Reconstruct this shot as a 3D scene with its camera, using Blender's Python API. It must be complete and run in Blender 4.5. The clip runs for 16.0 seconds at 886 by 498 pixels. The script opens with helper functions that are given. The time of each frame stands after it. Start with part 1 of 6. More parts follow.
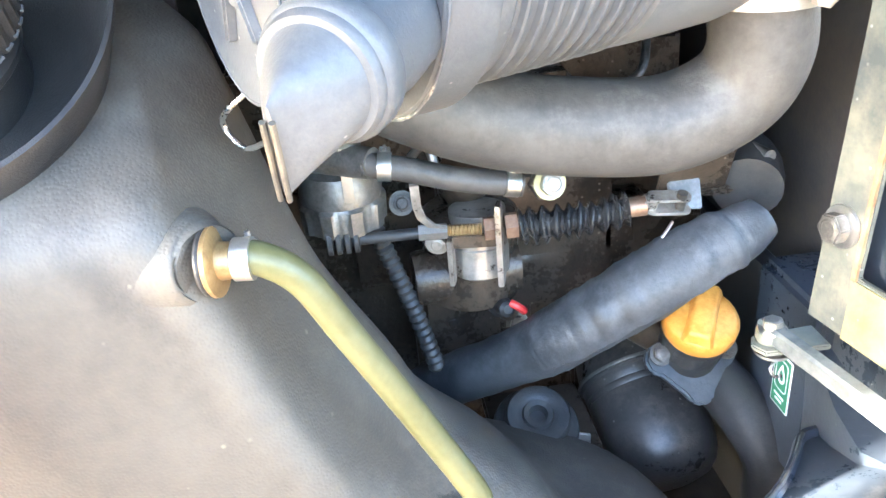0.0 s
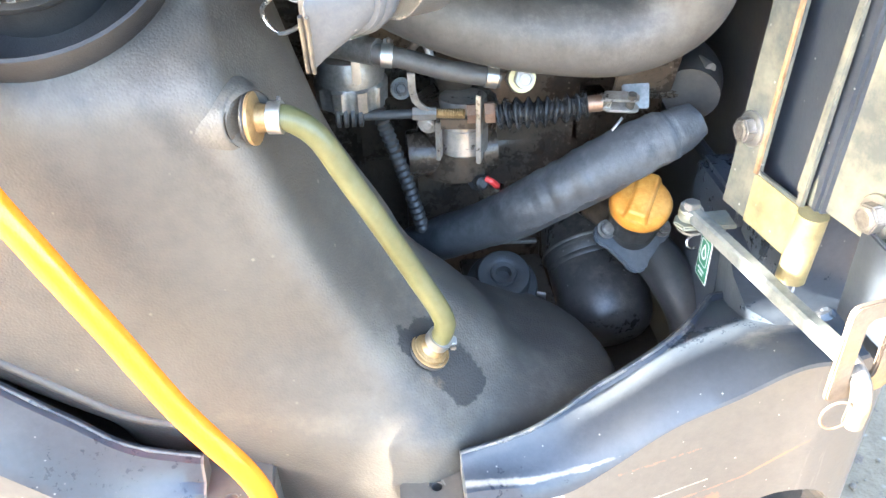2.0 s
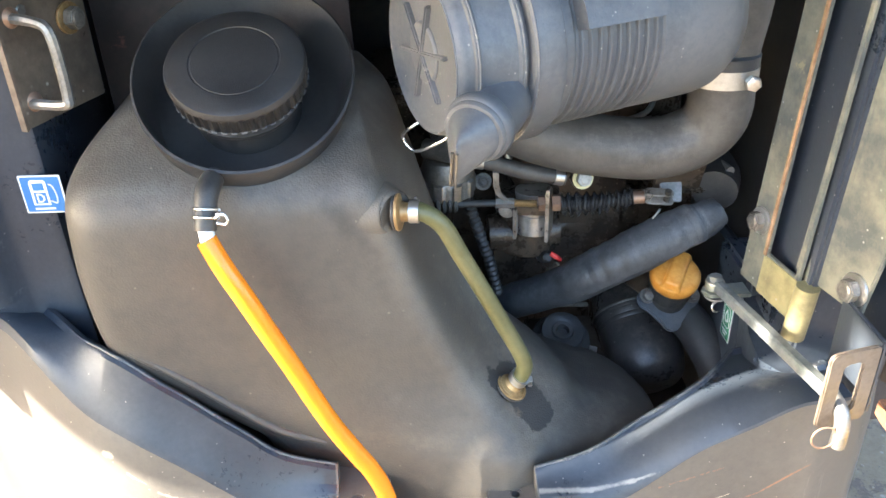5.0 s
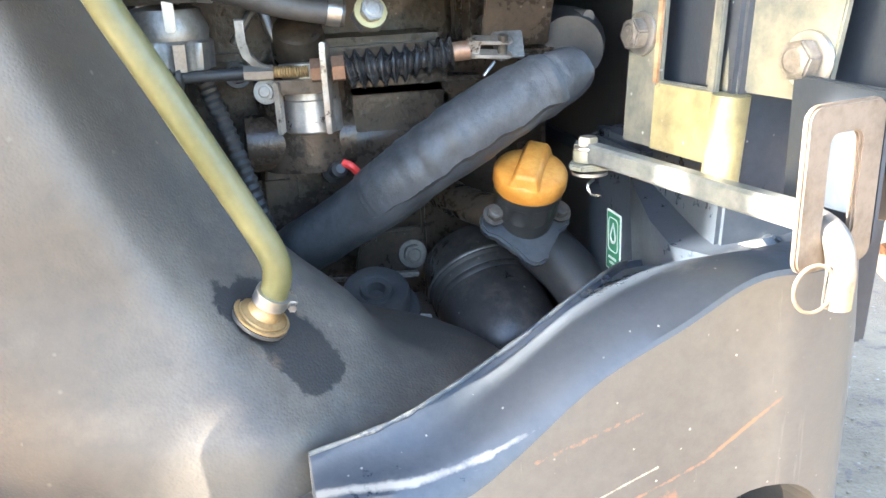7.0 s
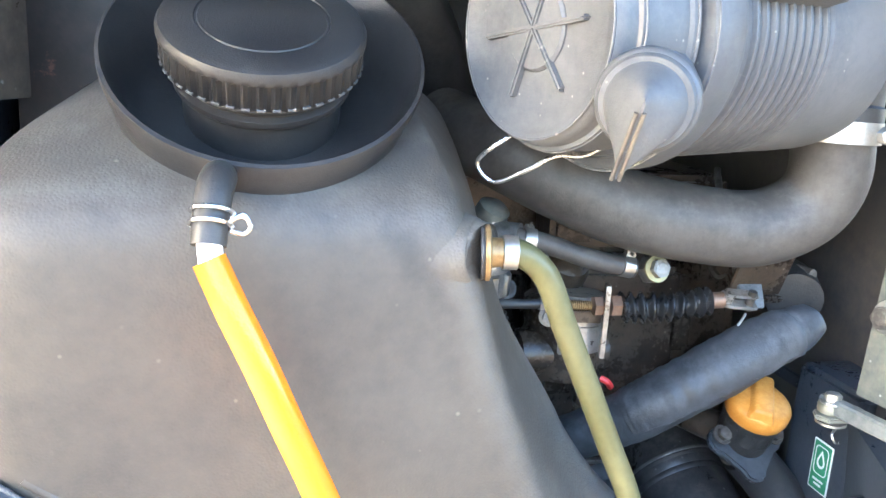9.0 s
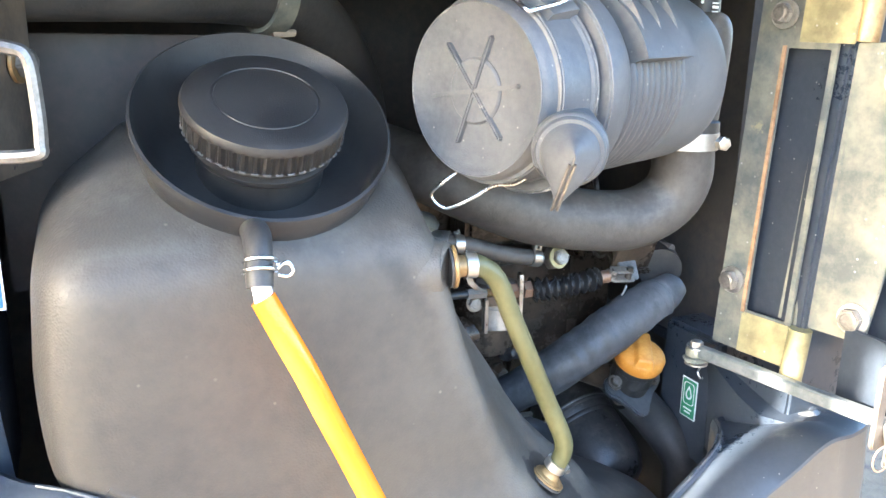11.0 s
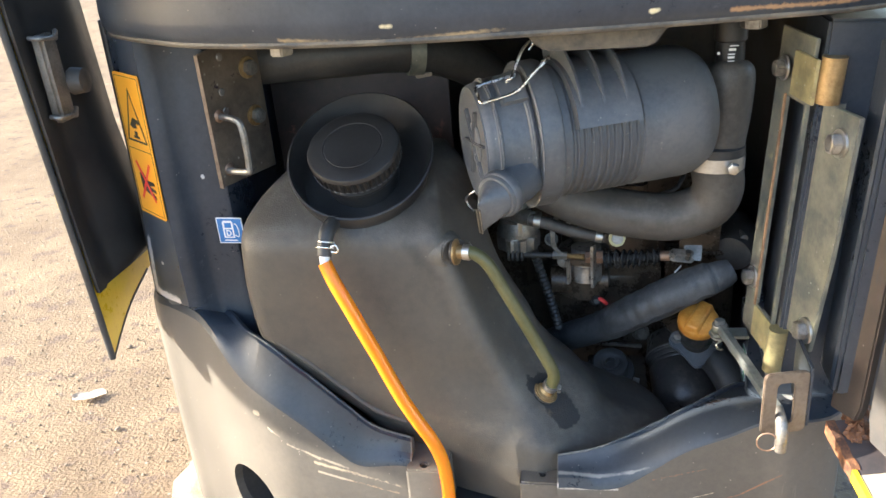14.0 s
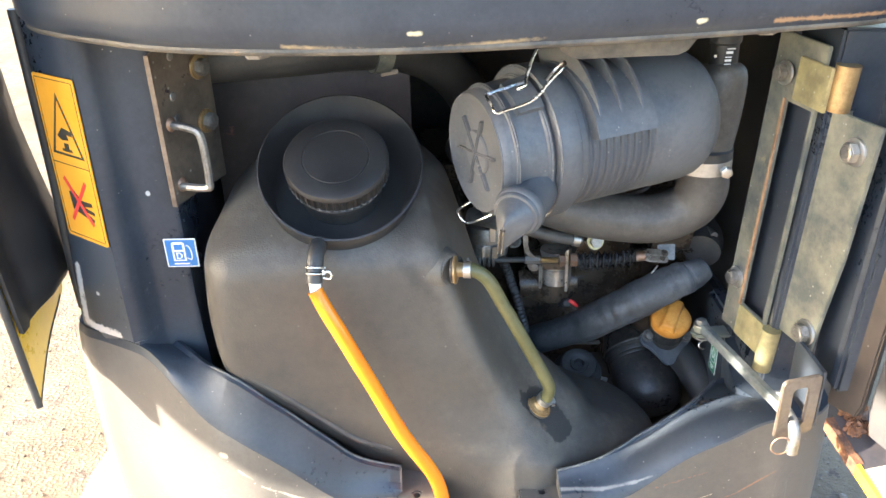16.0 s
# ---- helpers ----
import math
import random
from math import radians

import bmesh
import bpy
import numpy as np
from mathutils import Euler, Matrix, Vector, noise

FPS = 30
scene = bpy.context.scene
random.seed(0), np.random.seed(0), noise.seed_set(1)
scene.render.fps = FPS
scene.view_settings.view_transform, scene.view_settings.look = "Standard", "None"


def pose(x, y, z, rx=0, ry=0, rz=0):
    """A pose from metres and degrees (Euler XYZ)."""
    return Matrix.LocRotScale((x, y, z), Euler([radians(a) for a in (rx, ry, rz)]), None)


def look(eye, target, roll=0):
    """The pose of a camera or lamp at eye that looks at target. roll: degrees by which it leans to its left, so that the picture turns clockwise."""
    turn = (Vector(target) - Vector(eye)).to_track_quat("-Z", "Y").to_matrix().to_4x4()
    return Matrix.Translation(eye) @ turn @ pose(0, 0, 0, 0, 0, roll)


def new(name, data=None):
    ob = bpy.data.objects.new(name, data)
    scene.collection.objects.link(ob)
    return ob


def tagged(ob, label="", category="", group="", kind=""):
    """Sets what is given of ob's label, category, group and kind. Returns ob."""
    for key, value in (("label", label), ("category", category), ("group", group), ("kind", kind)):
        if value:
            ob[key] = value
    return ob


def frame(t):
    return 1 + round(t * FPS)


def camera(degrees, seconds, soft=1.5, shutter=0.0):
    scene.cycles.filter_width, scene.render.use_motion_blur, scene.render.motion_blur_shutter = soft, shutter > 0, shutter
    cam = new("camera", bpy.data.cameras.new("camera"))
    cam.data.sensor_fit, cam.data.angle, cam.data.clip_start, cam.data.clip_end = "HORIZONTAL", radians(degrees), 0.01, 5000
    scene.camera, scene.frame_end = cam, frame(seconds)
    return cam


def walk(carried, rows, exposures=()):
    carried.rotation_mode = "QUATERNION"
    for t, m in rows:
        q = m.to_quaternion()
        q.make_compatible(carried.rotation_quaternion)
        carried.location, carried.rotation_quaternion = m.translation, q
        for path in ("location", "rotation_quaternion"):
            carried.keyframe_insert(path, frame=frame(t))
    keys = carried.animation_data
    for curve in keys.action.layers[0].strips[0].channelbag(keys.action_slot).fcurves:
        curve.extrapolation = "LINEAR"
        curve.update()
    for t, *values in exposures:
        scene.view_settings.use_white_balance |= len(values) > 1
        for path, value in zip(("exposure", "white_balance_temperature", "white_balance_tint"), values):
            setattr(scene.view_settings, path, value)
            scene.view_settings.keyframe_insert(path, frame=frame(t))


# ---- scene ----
cam = camera(57.0, 16.0)
PATH = [
    (0, (0.1903, 0.2030, 1.4920), (0.3384, 1.7903, 0.6563), -5.13),
    (0.5, (0.1841, 0.1836, 1.5220), (0.3687, 1.7566, 0.6666), -4.10),
    (1, (0.1840, 0.2129, 1.4897), (0.3292, 1.7205, 0.5171), -2.94),
    (1.5, (0.1926, 0.1312, 1.5168), (0.2995, 1.5962, 0.4764), -1.98),
    (2, (0.1934, 0.0852, 1.5352), (0.3117, 1.5598, 0.5096), -1.73),
    (2.5, (0.1890, 0.1475, 1.5123), (0.3013, 1.6191, 0.4820), -1.09),
    (3, (0.1835, 0.1578, 1.5101), (0.2787, 1.6736, 0.5441), -0.93),
    (3.5, (0.1766, -0.0978, 1.6784), (0.2217, 1.4388, 0.7421), -2.52),
    (3.7, (0.1743, -0.0976, 1.6835), (0.2062, 1.4481, 0.7617), -2.90),
    (5.8, (0.1187, 0.0315, 1.4872), (0.2667, 1.5915, 0.6015), 0.91),
    (6, (0.1553, 0.1030, 1.4283), (0.3954, 1.6637, 0.5642), 0.26),
    (6.5, (0.2061, 0.1487, 1.3740), (0.5179, 1.7896, 0.7029), -1.55),
    (7, (0.2308, 0.1226, 1.3054), (0.5825, 1.7887, 0.7220), -2.72),
    (7.5, (0.2140, 0.0885, 1.3333), (0.5826, 1.7589, 0.7728), -3.36),
    (8, (0.1797, 0.0599, 1.3789), (0.5049, 1.7389, 0.8173), 0.15),
    (8.5, (0.0995, 0.0911, 1.4136), (0.3862, 1.7967, 0.9149), 1.68),
    (8.7, (0.0567, 0.1014, 1.4263), (0.3743, 1.8174, 0.9853), 2.37),
    (10.8, (-0.1362, 0.0500, 1.4679), (0.6409, 1.6098, 1.0171), -0.40),
    (11, (-0.1150, 0.0122, 1.4978), (0.5959, 1.5976, 1.0274), 1.02),
    (11.5, (-0.0707, -0.1722, 1.6267), (0.3364, 1.4565, 0.9776), 5.54),
    (12, (-0.0088, -0.3258, 1.7310), (0.2355, 1.2847, 0.9649), 2.29),
    (12.5, (0.1116, -0.3506, 1.7508), (-0.0264, 1.2653, 0.9698), -0.84),
    (13, (0.1908, -0.3303, 1.7300), (-0.0589, 1.2818, 0.9691), -1.17),
    (13.5, (0.2680, -0.3214, 1.7428), (-0.0837, 1.2773, 0.9943), -3.78),
    (14, (0.2842, -0.3194, 1.7214), (-0.0555, 1.2878, 0.9857), -5.16),
    (14.5, (0.2524, -0.3033, 1.6951), (-0.0261, 1.3060, 0.9385), -5.13),
    (15, (0.2047, -0.2722, 1.7045), (0.0569, 1.3447, 0.9275), -4.26),
    (15.5, (0.1539, -0.2551, 1.7222), (0.0701, 1.3633, 0.9388), -2.28),
    (16, (0.0929, -0.2441, 1.7537), (0.1273, 1.3549, 0.9279), -1.97),
]
EXPOSURES = [(0, 4.8, 5900, 10), (1.5, 4.5, 5900, 10), (3.2, 4.35, 5900, 10), (3.7, 4.2, 5850, 10), (5.8, 3.1, 6100, 10), (6, 3.2, 6100, 10), (6.25, 3.7, 5900, 10), (6.5, 4.05, 5850, 10), (7, 4.1, 5950, 10), (7.5, 3.7, 6000, 10), (8, 3.9, 5850, 10), (8.5, 4.1, 5550, 10), (11, 3.85, 5600, 10), (11.5, 3.85, 5800, 10), (12, 3.1, 6000, 10), (12.5, 2.05, 6050, 10), (14.5, 2.75, 6050, 10), (16, 3.15, 5950, 10)]
walk(cam, [(t, look(eye, target, roll)) for t, eye, target, roll in PATH], EXPOSURES)

# ---------------------------------------------------------------- light
world = bpy.data.worlds.new("world")
scene.world = world
world.use_nodes = True
wn, wl = world.node_tree.nodes, world.node_tree.links
sky = wn.new("ShaderNodeTexSky")
sky.sky_type = "NISHITA"
sky.sun_disc = False
SUN_WAY = Vector((0.93, 0.14, -0.36)).normalized()
sky.sun_elevation = math.asin(-SUN_WAY.z)
sky.sun_rotation = math.atan2(-SUN_WAY.x, -SUN_WAY.y)
sky.dust_density = 2.0
wn["Background"].inputs["Strength"].default_value = 0.13
wl.new(sky.outputs["Color"], wn["Background"].inputs["Color"])
sun = new("sun", bpy.data.lights.new("sun", "SUN"))
sun.data.energy, sun.data.angle, sun.data.color = 4.8, radians(0.6), (1.0, 0.87, 0.68)
sun.matrix_world = look(Vector((0, 0, 4)) - SUN_WAY * 3, Vector((0, 0, 4)))


# ---------------------------------------------------------------- materials
def material(name, base, other=None, rough=0.5, metal=0.0, scale=30.0, patch=6.0, bump=0.0, grain=400.0, wear=None, wear_amount=0.0, spec=0.5, spread=0.5, coat=0.0, marks=(), dust=None, specks=None, streaks=None, pebbled=False):
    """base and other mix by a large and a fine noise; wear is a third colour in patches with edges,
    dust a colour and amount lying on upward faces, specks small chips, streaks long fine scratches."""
    m = bpy.data.materials.new(name)
    m.use_nodes = True
    nt = m.node_tree
    n, l = nt.nodes, nt.links
    b = n["Principled BSDF"]
    co = n.new("ShaderNodeTexCoord")
    other = other or tuple(min(1, c * 1.5 + 0.01) for c in base)

    def noise_node(s, detail=6.0, r=0.6):
        t = n.new("ShaderNodeTexNoise")
        t.inputs["Scale"].default_value, t.inputs["Detail"].default_value, t.inputs["Roughness"].default_value = s, detail, r
        l.new(co.outputs["Object"], t.inputs["Vector"])
        return t

    def ramp(src, lo, hi):
        r = n.new("ShaderNodeMapRange")
        r.inputs["From Min"].default_value, r.inputs["From Max"].default_value = lo, hi
        l.new(src, r.inputs["Value"])
        return r.outputs["Result"]

    def mixed(fac, a, c):
        x = n.new("ShaderNodeMix")
        x.data_type = "RGBA"
        l.new(fac, x.inputs["Factor"])
        for sock, v in ((x.inputs["A"], a), (x.inputs["B"], c)):
            if isinstance(v, tuple):
                sock.default_value = (*v, 1)
            else:
                l.new(v, sock)
        return x.outputs["Result"]

    big, fine = noise_node(patch), noise_node(scale * 4, 8.0, 0.7)
    add = n.new("ShaderNodeMath")
    add.operation = "MULTIPLY_ADD"
    l.new(big.outputs["Fac"], add.inputs[0])
    add.inputs[1].default_value = 0.65
    half = n.new("ShaderNodeMath")
    half.operation = "MULTIPLY"
    half.inputs[1].default_value = 0.35
    l.new(fine.outputs["Fac"], half.inputs[0])
    l.new(half.outputs[0], add.inputs[2])
    colour = mixed(ramp(add.outputs[0], 0.5 - spread * 0.19, 0.5 + spread * 0.19), base, other)
    if wear:
        spots = noise_node(scale, 10.0, 0.75)
        colour = mixed(ramp(spots.outputs["Fac"], 0.72 - wear_amount, 0.76 - wear_amount), colour, wear)
    if streaks:
        tint, amount, stretch = streaks
        mp = n.new("ShaderNodeMapping")
        mp.inputs["Scale"].default_value = stretch
        l.new(co.outputs["Object"], mp.inputs["Vector"])
        st = n.new("ShaderNodeTexNoise")
        st.inputs["Scale"].default_value, st.inputs["Detail"].default_value, st.inputs["Roughness"].default_value = 1.0, 7.0, 0.7
        l.new(mp.outputs["Vector"], st.inputs["Vector"])
        colour = mixed(ramp(st.outputs["Fac"], 0.70 - amount, 0.86 - amount), colour, tint)
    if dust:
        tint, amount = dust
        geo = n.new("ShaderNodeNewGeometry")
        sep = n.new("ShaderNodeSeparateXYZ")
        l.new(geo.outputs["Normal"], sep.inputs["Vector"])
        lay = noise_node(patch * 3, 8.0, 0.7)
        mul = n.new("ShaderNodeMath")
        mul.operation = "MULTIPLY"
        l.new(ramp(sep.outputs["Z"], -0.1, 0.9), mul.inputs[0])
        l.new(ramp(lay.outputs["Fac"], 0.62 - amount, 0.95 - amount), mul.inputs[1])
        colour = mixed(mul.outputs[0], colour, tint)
    if specks:
        tint, amount, fineness = specks
        vo = n.new("ShaderNodeTexVoronoi")
        vo.inputs["Scale"].default_value = fineness
        l.new(co.outputs["Object"], vo.inputs["Vector"])
        hue = n.new("ShaderNodeSeparateXYZ")
        l.new(vo.outputs["Color"], hue.inputs["Vector"])
        pick = n.new("ShaderNodeMath")
        pick.operation = "MULTIPLY"
        l.new(ramp(hue.outputs["X"], 1.0 - amount, 1.001), pick.inputs[0])
        l.new(ramp(vo.outputs["Distance"], 0.40, 0.10), pick.inputs[1])
        sure = n.new("ShaderNodeMath")
        sure.operation, sure.use_clamp = "MULTIPLY", True
        sure.inputs[1].default_value = 1.4
        l.new(pick.outputs[0], sure.inputs[0])
        colour = mixed(sure.outputs[0], colour, tint)
    for p0, p1, width, soft, ragged, tint in marks:
        # a stain, scrape, or painted shade or light round the line from p0 to p1 with a ragged edge
        d = Vector(p1) - Vector(p0)
        sub = n.new("ShaderNodeVectorMath")
        sub.operation = "SUBTRACT"
        l.new(co.outputs["Object"], sub.inputs[0])
        sub.inputs[1].default_value = p0
        dot = n.new("ShaderNodeVectorMath")
        dot.operation = "DOT_PRODUCT"
        l.new(sub.outputs["Vector"], dot.inputs[0])
        dot.inputs[1].default_value = d.normalized() if d.length > 1e-6 else (0, 0, 0)
        cl = n.new("ShaderNodeClamp")
        cl.inputs["Max"].default_value = d.length
        l.new(dot.outputs["Value"], cl.inputs["Value"])
        sc = n.new("ShaderNodeVectorMath")
        sc.operation = "SCALE"
        sc.inputs[0].default_value = d.normalized() if d.length > 1e-6 else (0, 0, 0)
        l.new(cl.outputs["Result"], sc.inputs["Scale"])
        ds = n.new("ShaderNodeVectorMath")
        ds.operation = "DISTANCE"
        l.new(sub.outputs["Vector"], ds.inputs[0])
        l.new(sc.outputs["Vector"], ds.inputs[1])
        edge = noise_node(1.2 / max(width, 0.006), 6.0, 0.7)
        ma = n.new("ShaderNodeMath")
        ma.operation = "MULTIPLY_ADD"
        l.new(edge.outputs["Fac"], ma.inputs[0])
        ma.inputs[1].default_value = ragged * width
        l.new(ds.outputs["Value"], ma.inputs[2])
        mr = n.new("ShaderNodeMapRange")
        mr.inputs["From Min"].default_value, mr.inputs["From Max"].default_value = width * (1 + ragged * 0.5), width * (1 + ragged * 0.5) * (1 - soft)
        l.new(ma.outputs[0], mr.inputs["Value"])
        colour = mixed(mr.outputs["Result"], colour, tint)
    l.new(colour, b.inputs["Base Color"])
    rr = n.new("ShaderNodeMapRange")
    rr.inputs["To Min"].default_value, rr.inputs["To Max"].default_value = max(0.03, rough - 0.12), min(1, rough + 0.14)
    rr.inputs["From Min"].default_value, rr.inputs["From Max"].default_value = 0.3, 0.7
    l.new(add.outputs[0], rr.inputs["Value"])
    l.new(rr.outputs["Result"], b.inputs["Roughness"])
    b.inputs["Metallic"].default_value = metal
    b.inputs["Specular IOR Level"].default_value = spec
    b.inputs["Coat Weight"].default_value = coat
    if bump:
        if pebbled:
            g = n.new("ShaderNodeTexVoronoi")
            g.feature = "SMOOTH_F1"
            g.inputs["Scale"].default_value = grain
            l.new(co.outputs["Object"], g.inputs["Vector"])
            g_out = g.outputs["Distance"]
        else:
            g_out = noise_node(grain, 3.0, 0.55).outputs["Fac"]
        bm_ = n.new("ShaderNodeBump")
        bm_.inputs["Strength"].default_value = bump
        bm_.inputs["Distance"].default_value = 0.001 if grain > 100 else 0.016
        l.new(g_out, bm_.inputs["Height"])
        l.new(bm_.outputs["Normal"], b.inputs["Normal"])
    return m


PALE, RUSTY = (0.40, 0.35, 0.27), (0.17, 0.075, 0.040)
M_BODY = material("body_paint", (0.022, 0.031, 0.046), (0.054, 0.063, 0.077), 0.33, 0, 40, 9, 0.12, 300, (0.30, 0.30, 0.28), -0.015, 0.5, 0.8, 0.0, [
    ((0.086, 0.43, 1.604), (0.095, 0.43, 1.604), 0.003, 0.3, 1.2, (0.75, 0.66, 0.42)), ((0.330, 0.445, 1.602), (0.336, 0.445, 1.603), 0.003, 0.3, 1.2, (0.75, 0.66, 0.42)),
    # the long tan line puts the lit look of the dusty hood lip into colour
    ((0.40, 0.456, 1.598), (0.52, 0.475, 1.596), 0.0034, 0.3, 2.4, (0.36, 0.22, 0.12)), ((-0.02, 0.445, 1.594), (0.20, 0.436, 1.593), 0.0035, 0.5, 2.0, (0.40, 0.32, 0.2)),
    ((-0.311, 0.596, 1.318), (-0.316, 0.597, 1.250), 0.0066, 0.2, 2.0, (0.62, 0.60, 0.57)), ((-0.316, 0.597, 1.244), (-0.272, 0.567, 1.240), 0.0064, 0.2, 2.2, (0.55, 0.50, 0.46)),
    # first three grey lines: worn rim edge with its highlight put into the colour
    ((0.234, 0.4620, 1.0695), (0.2825, 0.4613, 1.0680), 0.0032, 0.4, 1.2, (0.22, 0.22, 0.21)), ((0.2825, 0.4613, 1.0680), (0.321, 0.4605, 1.0768), 0.0030, 0.4, 1.2, (0.22, 0.22, 0.21)), ((0.321, 0.4605, 1.0768), (0.362, 0.461, 1.094), 0.0016, 0.4, 1.2, (0.20, 0.20, 0.19)), ((0.44, 0.50, 1.150), (0.50, 0.52, 1.152), 0.010, 0.8, 2.6, (0.2, 0.2, 0.19)), ((-0.285, 0.58, 1.292), (-0.280, 0.58, 1.292), 0.004, 0.2, 1.5, (0.62, 0.60, 0.57)), ((-0.212, 0.595, 1.405), (-0.212, 0.595, 1.406), 0.003, 0.2, 1.0, (0.6, 0.6, 0.58))],
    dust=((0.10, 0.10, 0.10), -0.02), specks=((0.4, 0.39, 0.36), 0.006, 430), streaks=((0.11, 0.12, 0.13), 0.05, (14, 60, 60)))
M_CHASSIS = material("dusty_grey_paint", (0.078, 0.073, 0.067), (0.145, 0.131, 0.113), 0.42, 0, 30, 4, 0.15, 300, (0.40, 0.36, 0.30), 0.0, 0.5, 0.9, 0.0, [
    ((-0.136, 0.4845, 1.100), (-0.067, 0.4725, 1.063), 0.0022, 0.3, 2.4, PALE), ((-0.110, 0.478, 1.082), (-0.02, 0.471, 1.046), 0.0022, 0.3, 2.4, PALE), ((-0.075, 0.473, 1.058), (0.036, 0.471, 1.026), 0.0027, 0.3, 2.4, (0.46, 0.39, 0.28)), ((-0.03, 0.471, 1.050), (0.040, 0.4715, 1.035), 0.0020, 0.3, 2.4, PALE), ((-0.045, 0.471, 1.036), (0.030, 0.471, 1.016), 0.0020, 0.3, 2.6, (0.45, 0.33, 0.2)), ((-0.072, 0.4725, 1.044), (-0.03, 0.471, 1.032), 0.0022, 0.3, 1.2, PALE),
    ((0.344, 0.455, 1.0700), (0.402, 0.459, 1.0855), 0.0020, 0.3, 2.2, (0.32, 0.15, 0.085)), ((0.350, 0.455, 1.0755), (0.401, 0.459, 1.0870), 0.0010, 0.3, 1.0, (0.40, 0.20, 0.11)), ((0.345, 0.455, 1.017), (0.440, 0.461, 1.0490), 0.0015, 0.3, 2.0, (0.30, 0.14, 0.08)), ((0.440, 0.461, 1.0490), (0.486, 0.466, 1.0790), 0.0015, 0.3, 2.0, (0.28, 0.14, 0.08)), ((0.362, 0.456, 1.013), (0.420, 0.460, 1.028), 0.0070, 0.4, 2.6, (0.30, 0.13, 0.065)), ((0.300, 0.452, 1.025), (0.374, 0.457, 1.0395), 0.0016, 0.3, 1.4, PALE), ((0.374, 0.457, 1.0395), (0.412, 0.460, 1.0520), 0.0010, 0.3, 1.2, PALE),
    # pale line puts the sunlit rounded edge under the rim into the colour
    ((0.237, 0.450, 1.055), (0.303, 0.4535, 1.055), 0.0026, 0.4, 0.9, (0.55, 0.54, 0.50)),
    ((0.31, 0.487, 1.122), (0.40, 0.512, 1.140), 0.003, 0.5, 2.4, (0.36, 0.30, 0.22)), ((0.190, 0.455, 1.058), (0.236, 0.452, 1.058), 0.004, 0.5, 1.6, (0.62, 0.60, 0.56)), ((0.232, 0.447, 1.00), (0.233, 0.447, 1.06), 0.004, 0.5, 1.6, (0.62, 0.60, 0.56)),
    ((-0.154, 0.493, 1.118), (-0.151, 0.4915, 1.118), 0.005, 0.3, 1.0, PALE), ((-0.255, 0.582, 1.03), (-0.09, 0.478, 0.96), 0.02, 0.8, 2.6, (0.2, 0.18, 0.15))],
    specks=((0.45, 0.40, 0.34), 0.010, 430), streaks=((0.22, 0.20, 0.17), 0.06, (110, 110, 7)))
M_TANK = material("tank_plastic", (0.050, 0.048, 0.046), (0.104, 0.090, 0.072), 0.50, 0, 20, 6, 0.32, 640, (0.155, 0.13, 0.10), 0.04, 0.5, 0.9, 0.0, [
    # the soft near-black mark puts shading of the fold by the boss into colour
    ((-0.06, 0.506, 1.112), (0.20, 0.485, 1.106), 0.013, 0.9, 1.8, (0.165, 0.13, 0.09)), ((0.10, 0.512, 1.33), (0.188, 0.507, 1.145), 0.022, 1.0, 1.4, (0.15, 0.13, 0.105)), ((0.145, 0.565, 1.31), (0.222, 0.555, 1.16), 0.012, 0.9, 2.4, (0.17, 0.12, 0.08)), ((0.150, 0.545, 1.285), (0.195, 0.535, 1.20), 0.0016, 0.4, 1.6, (0.03, 0.028, 0.026)), ((0.172, 0.545, 1.25), (0.212, 0.54, 1.18), 0.0016, 0.4, 1.6, (0.24, 0.2, 0.15)), ((0.06, 0.505, 1.36), (0.10, 0.52, 1.30), 0.012, 1.0, 1.6, (0.025, 0.025, 0.027)), ((0.165, 0.505, 1.30), (0.185, 0.50, 1.165), 0.010, 0.9, 2.4, (0.13, 0.11, 0.085)), ((-0.14, 0.52, 1.362), (-0.05, 0.515, 1.366), 0.010, 1.0, 2.0, (0.14, 0.13, 0.115)),
    ((0.10, 0.545, 1.37), (0.115, 0.60, 1.30), 0.02, 1.0, 2.0, (0.12, 0.10, 0.08)),
    ((0.220, 0.533, 1.146), (0.246, 0.522, 1.112), 0.0205, 0.06, 1.0, (0.016, 0.016, 0.017)), ((0.203, 0.525, 1.160), (0.210, 0.528, 1.148), 0.0125, 0.08, 1.2, (0.016, 0.016, 0.017)), ((0.240, 0.530, 1.130), (0.255, 0.528, 1.118), 0.0125, 0.08, 1.2, (0.016, 0.016, 0.017)), ((0.207, 0.520, 1.122), (0.220, 0.520, 1.112), 0.007, 0.6, 1.6, (0.15, 0.10, 0.06))],
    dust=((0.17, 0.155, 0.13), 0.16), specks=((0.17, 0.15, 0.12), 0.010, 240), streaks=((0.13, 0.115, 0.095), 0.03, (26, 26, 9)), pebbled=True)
M_CAP = material("cap_plastic", (0.018, 0.018, 0.019), (0.035, 0.034, 0.033), 0.42, 0, 60, 20, 0.25, 900)
M_AIR = material("air_cleaner_plastic", (0.084, 0.090, 0.098), (0.145, 0.147, 0.149), 0.44, 0, 40, 9, 0.2, 600, (0.22, 0.20, 0.17), -0.02,
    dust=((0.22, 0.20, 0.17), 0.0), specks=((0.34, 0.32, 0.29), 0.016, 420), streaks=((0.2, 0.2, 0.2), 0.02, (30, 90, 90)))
M_BEAD = material("scuffed_edge", (0.085, 0.092, 0.10), (0.15, 0.15, 0.15), 0.5, 0, 40, 30, 0.2, 500, (0.31, 0.295, 0.265), 0.15)
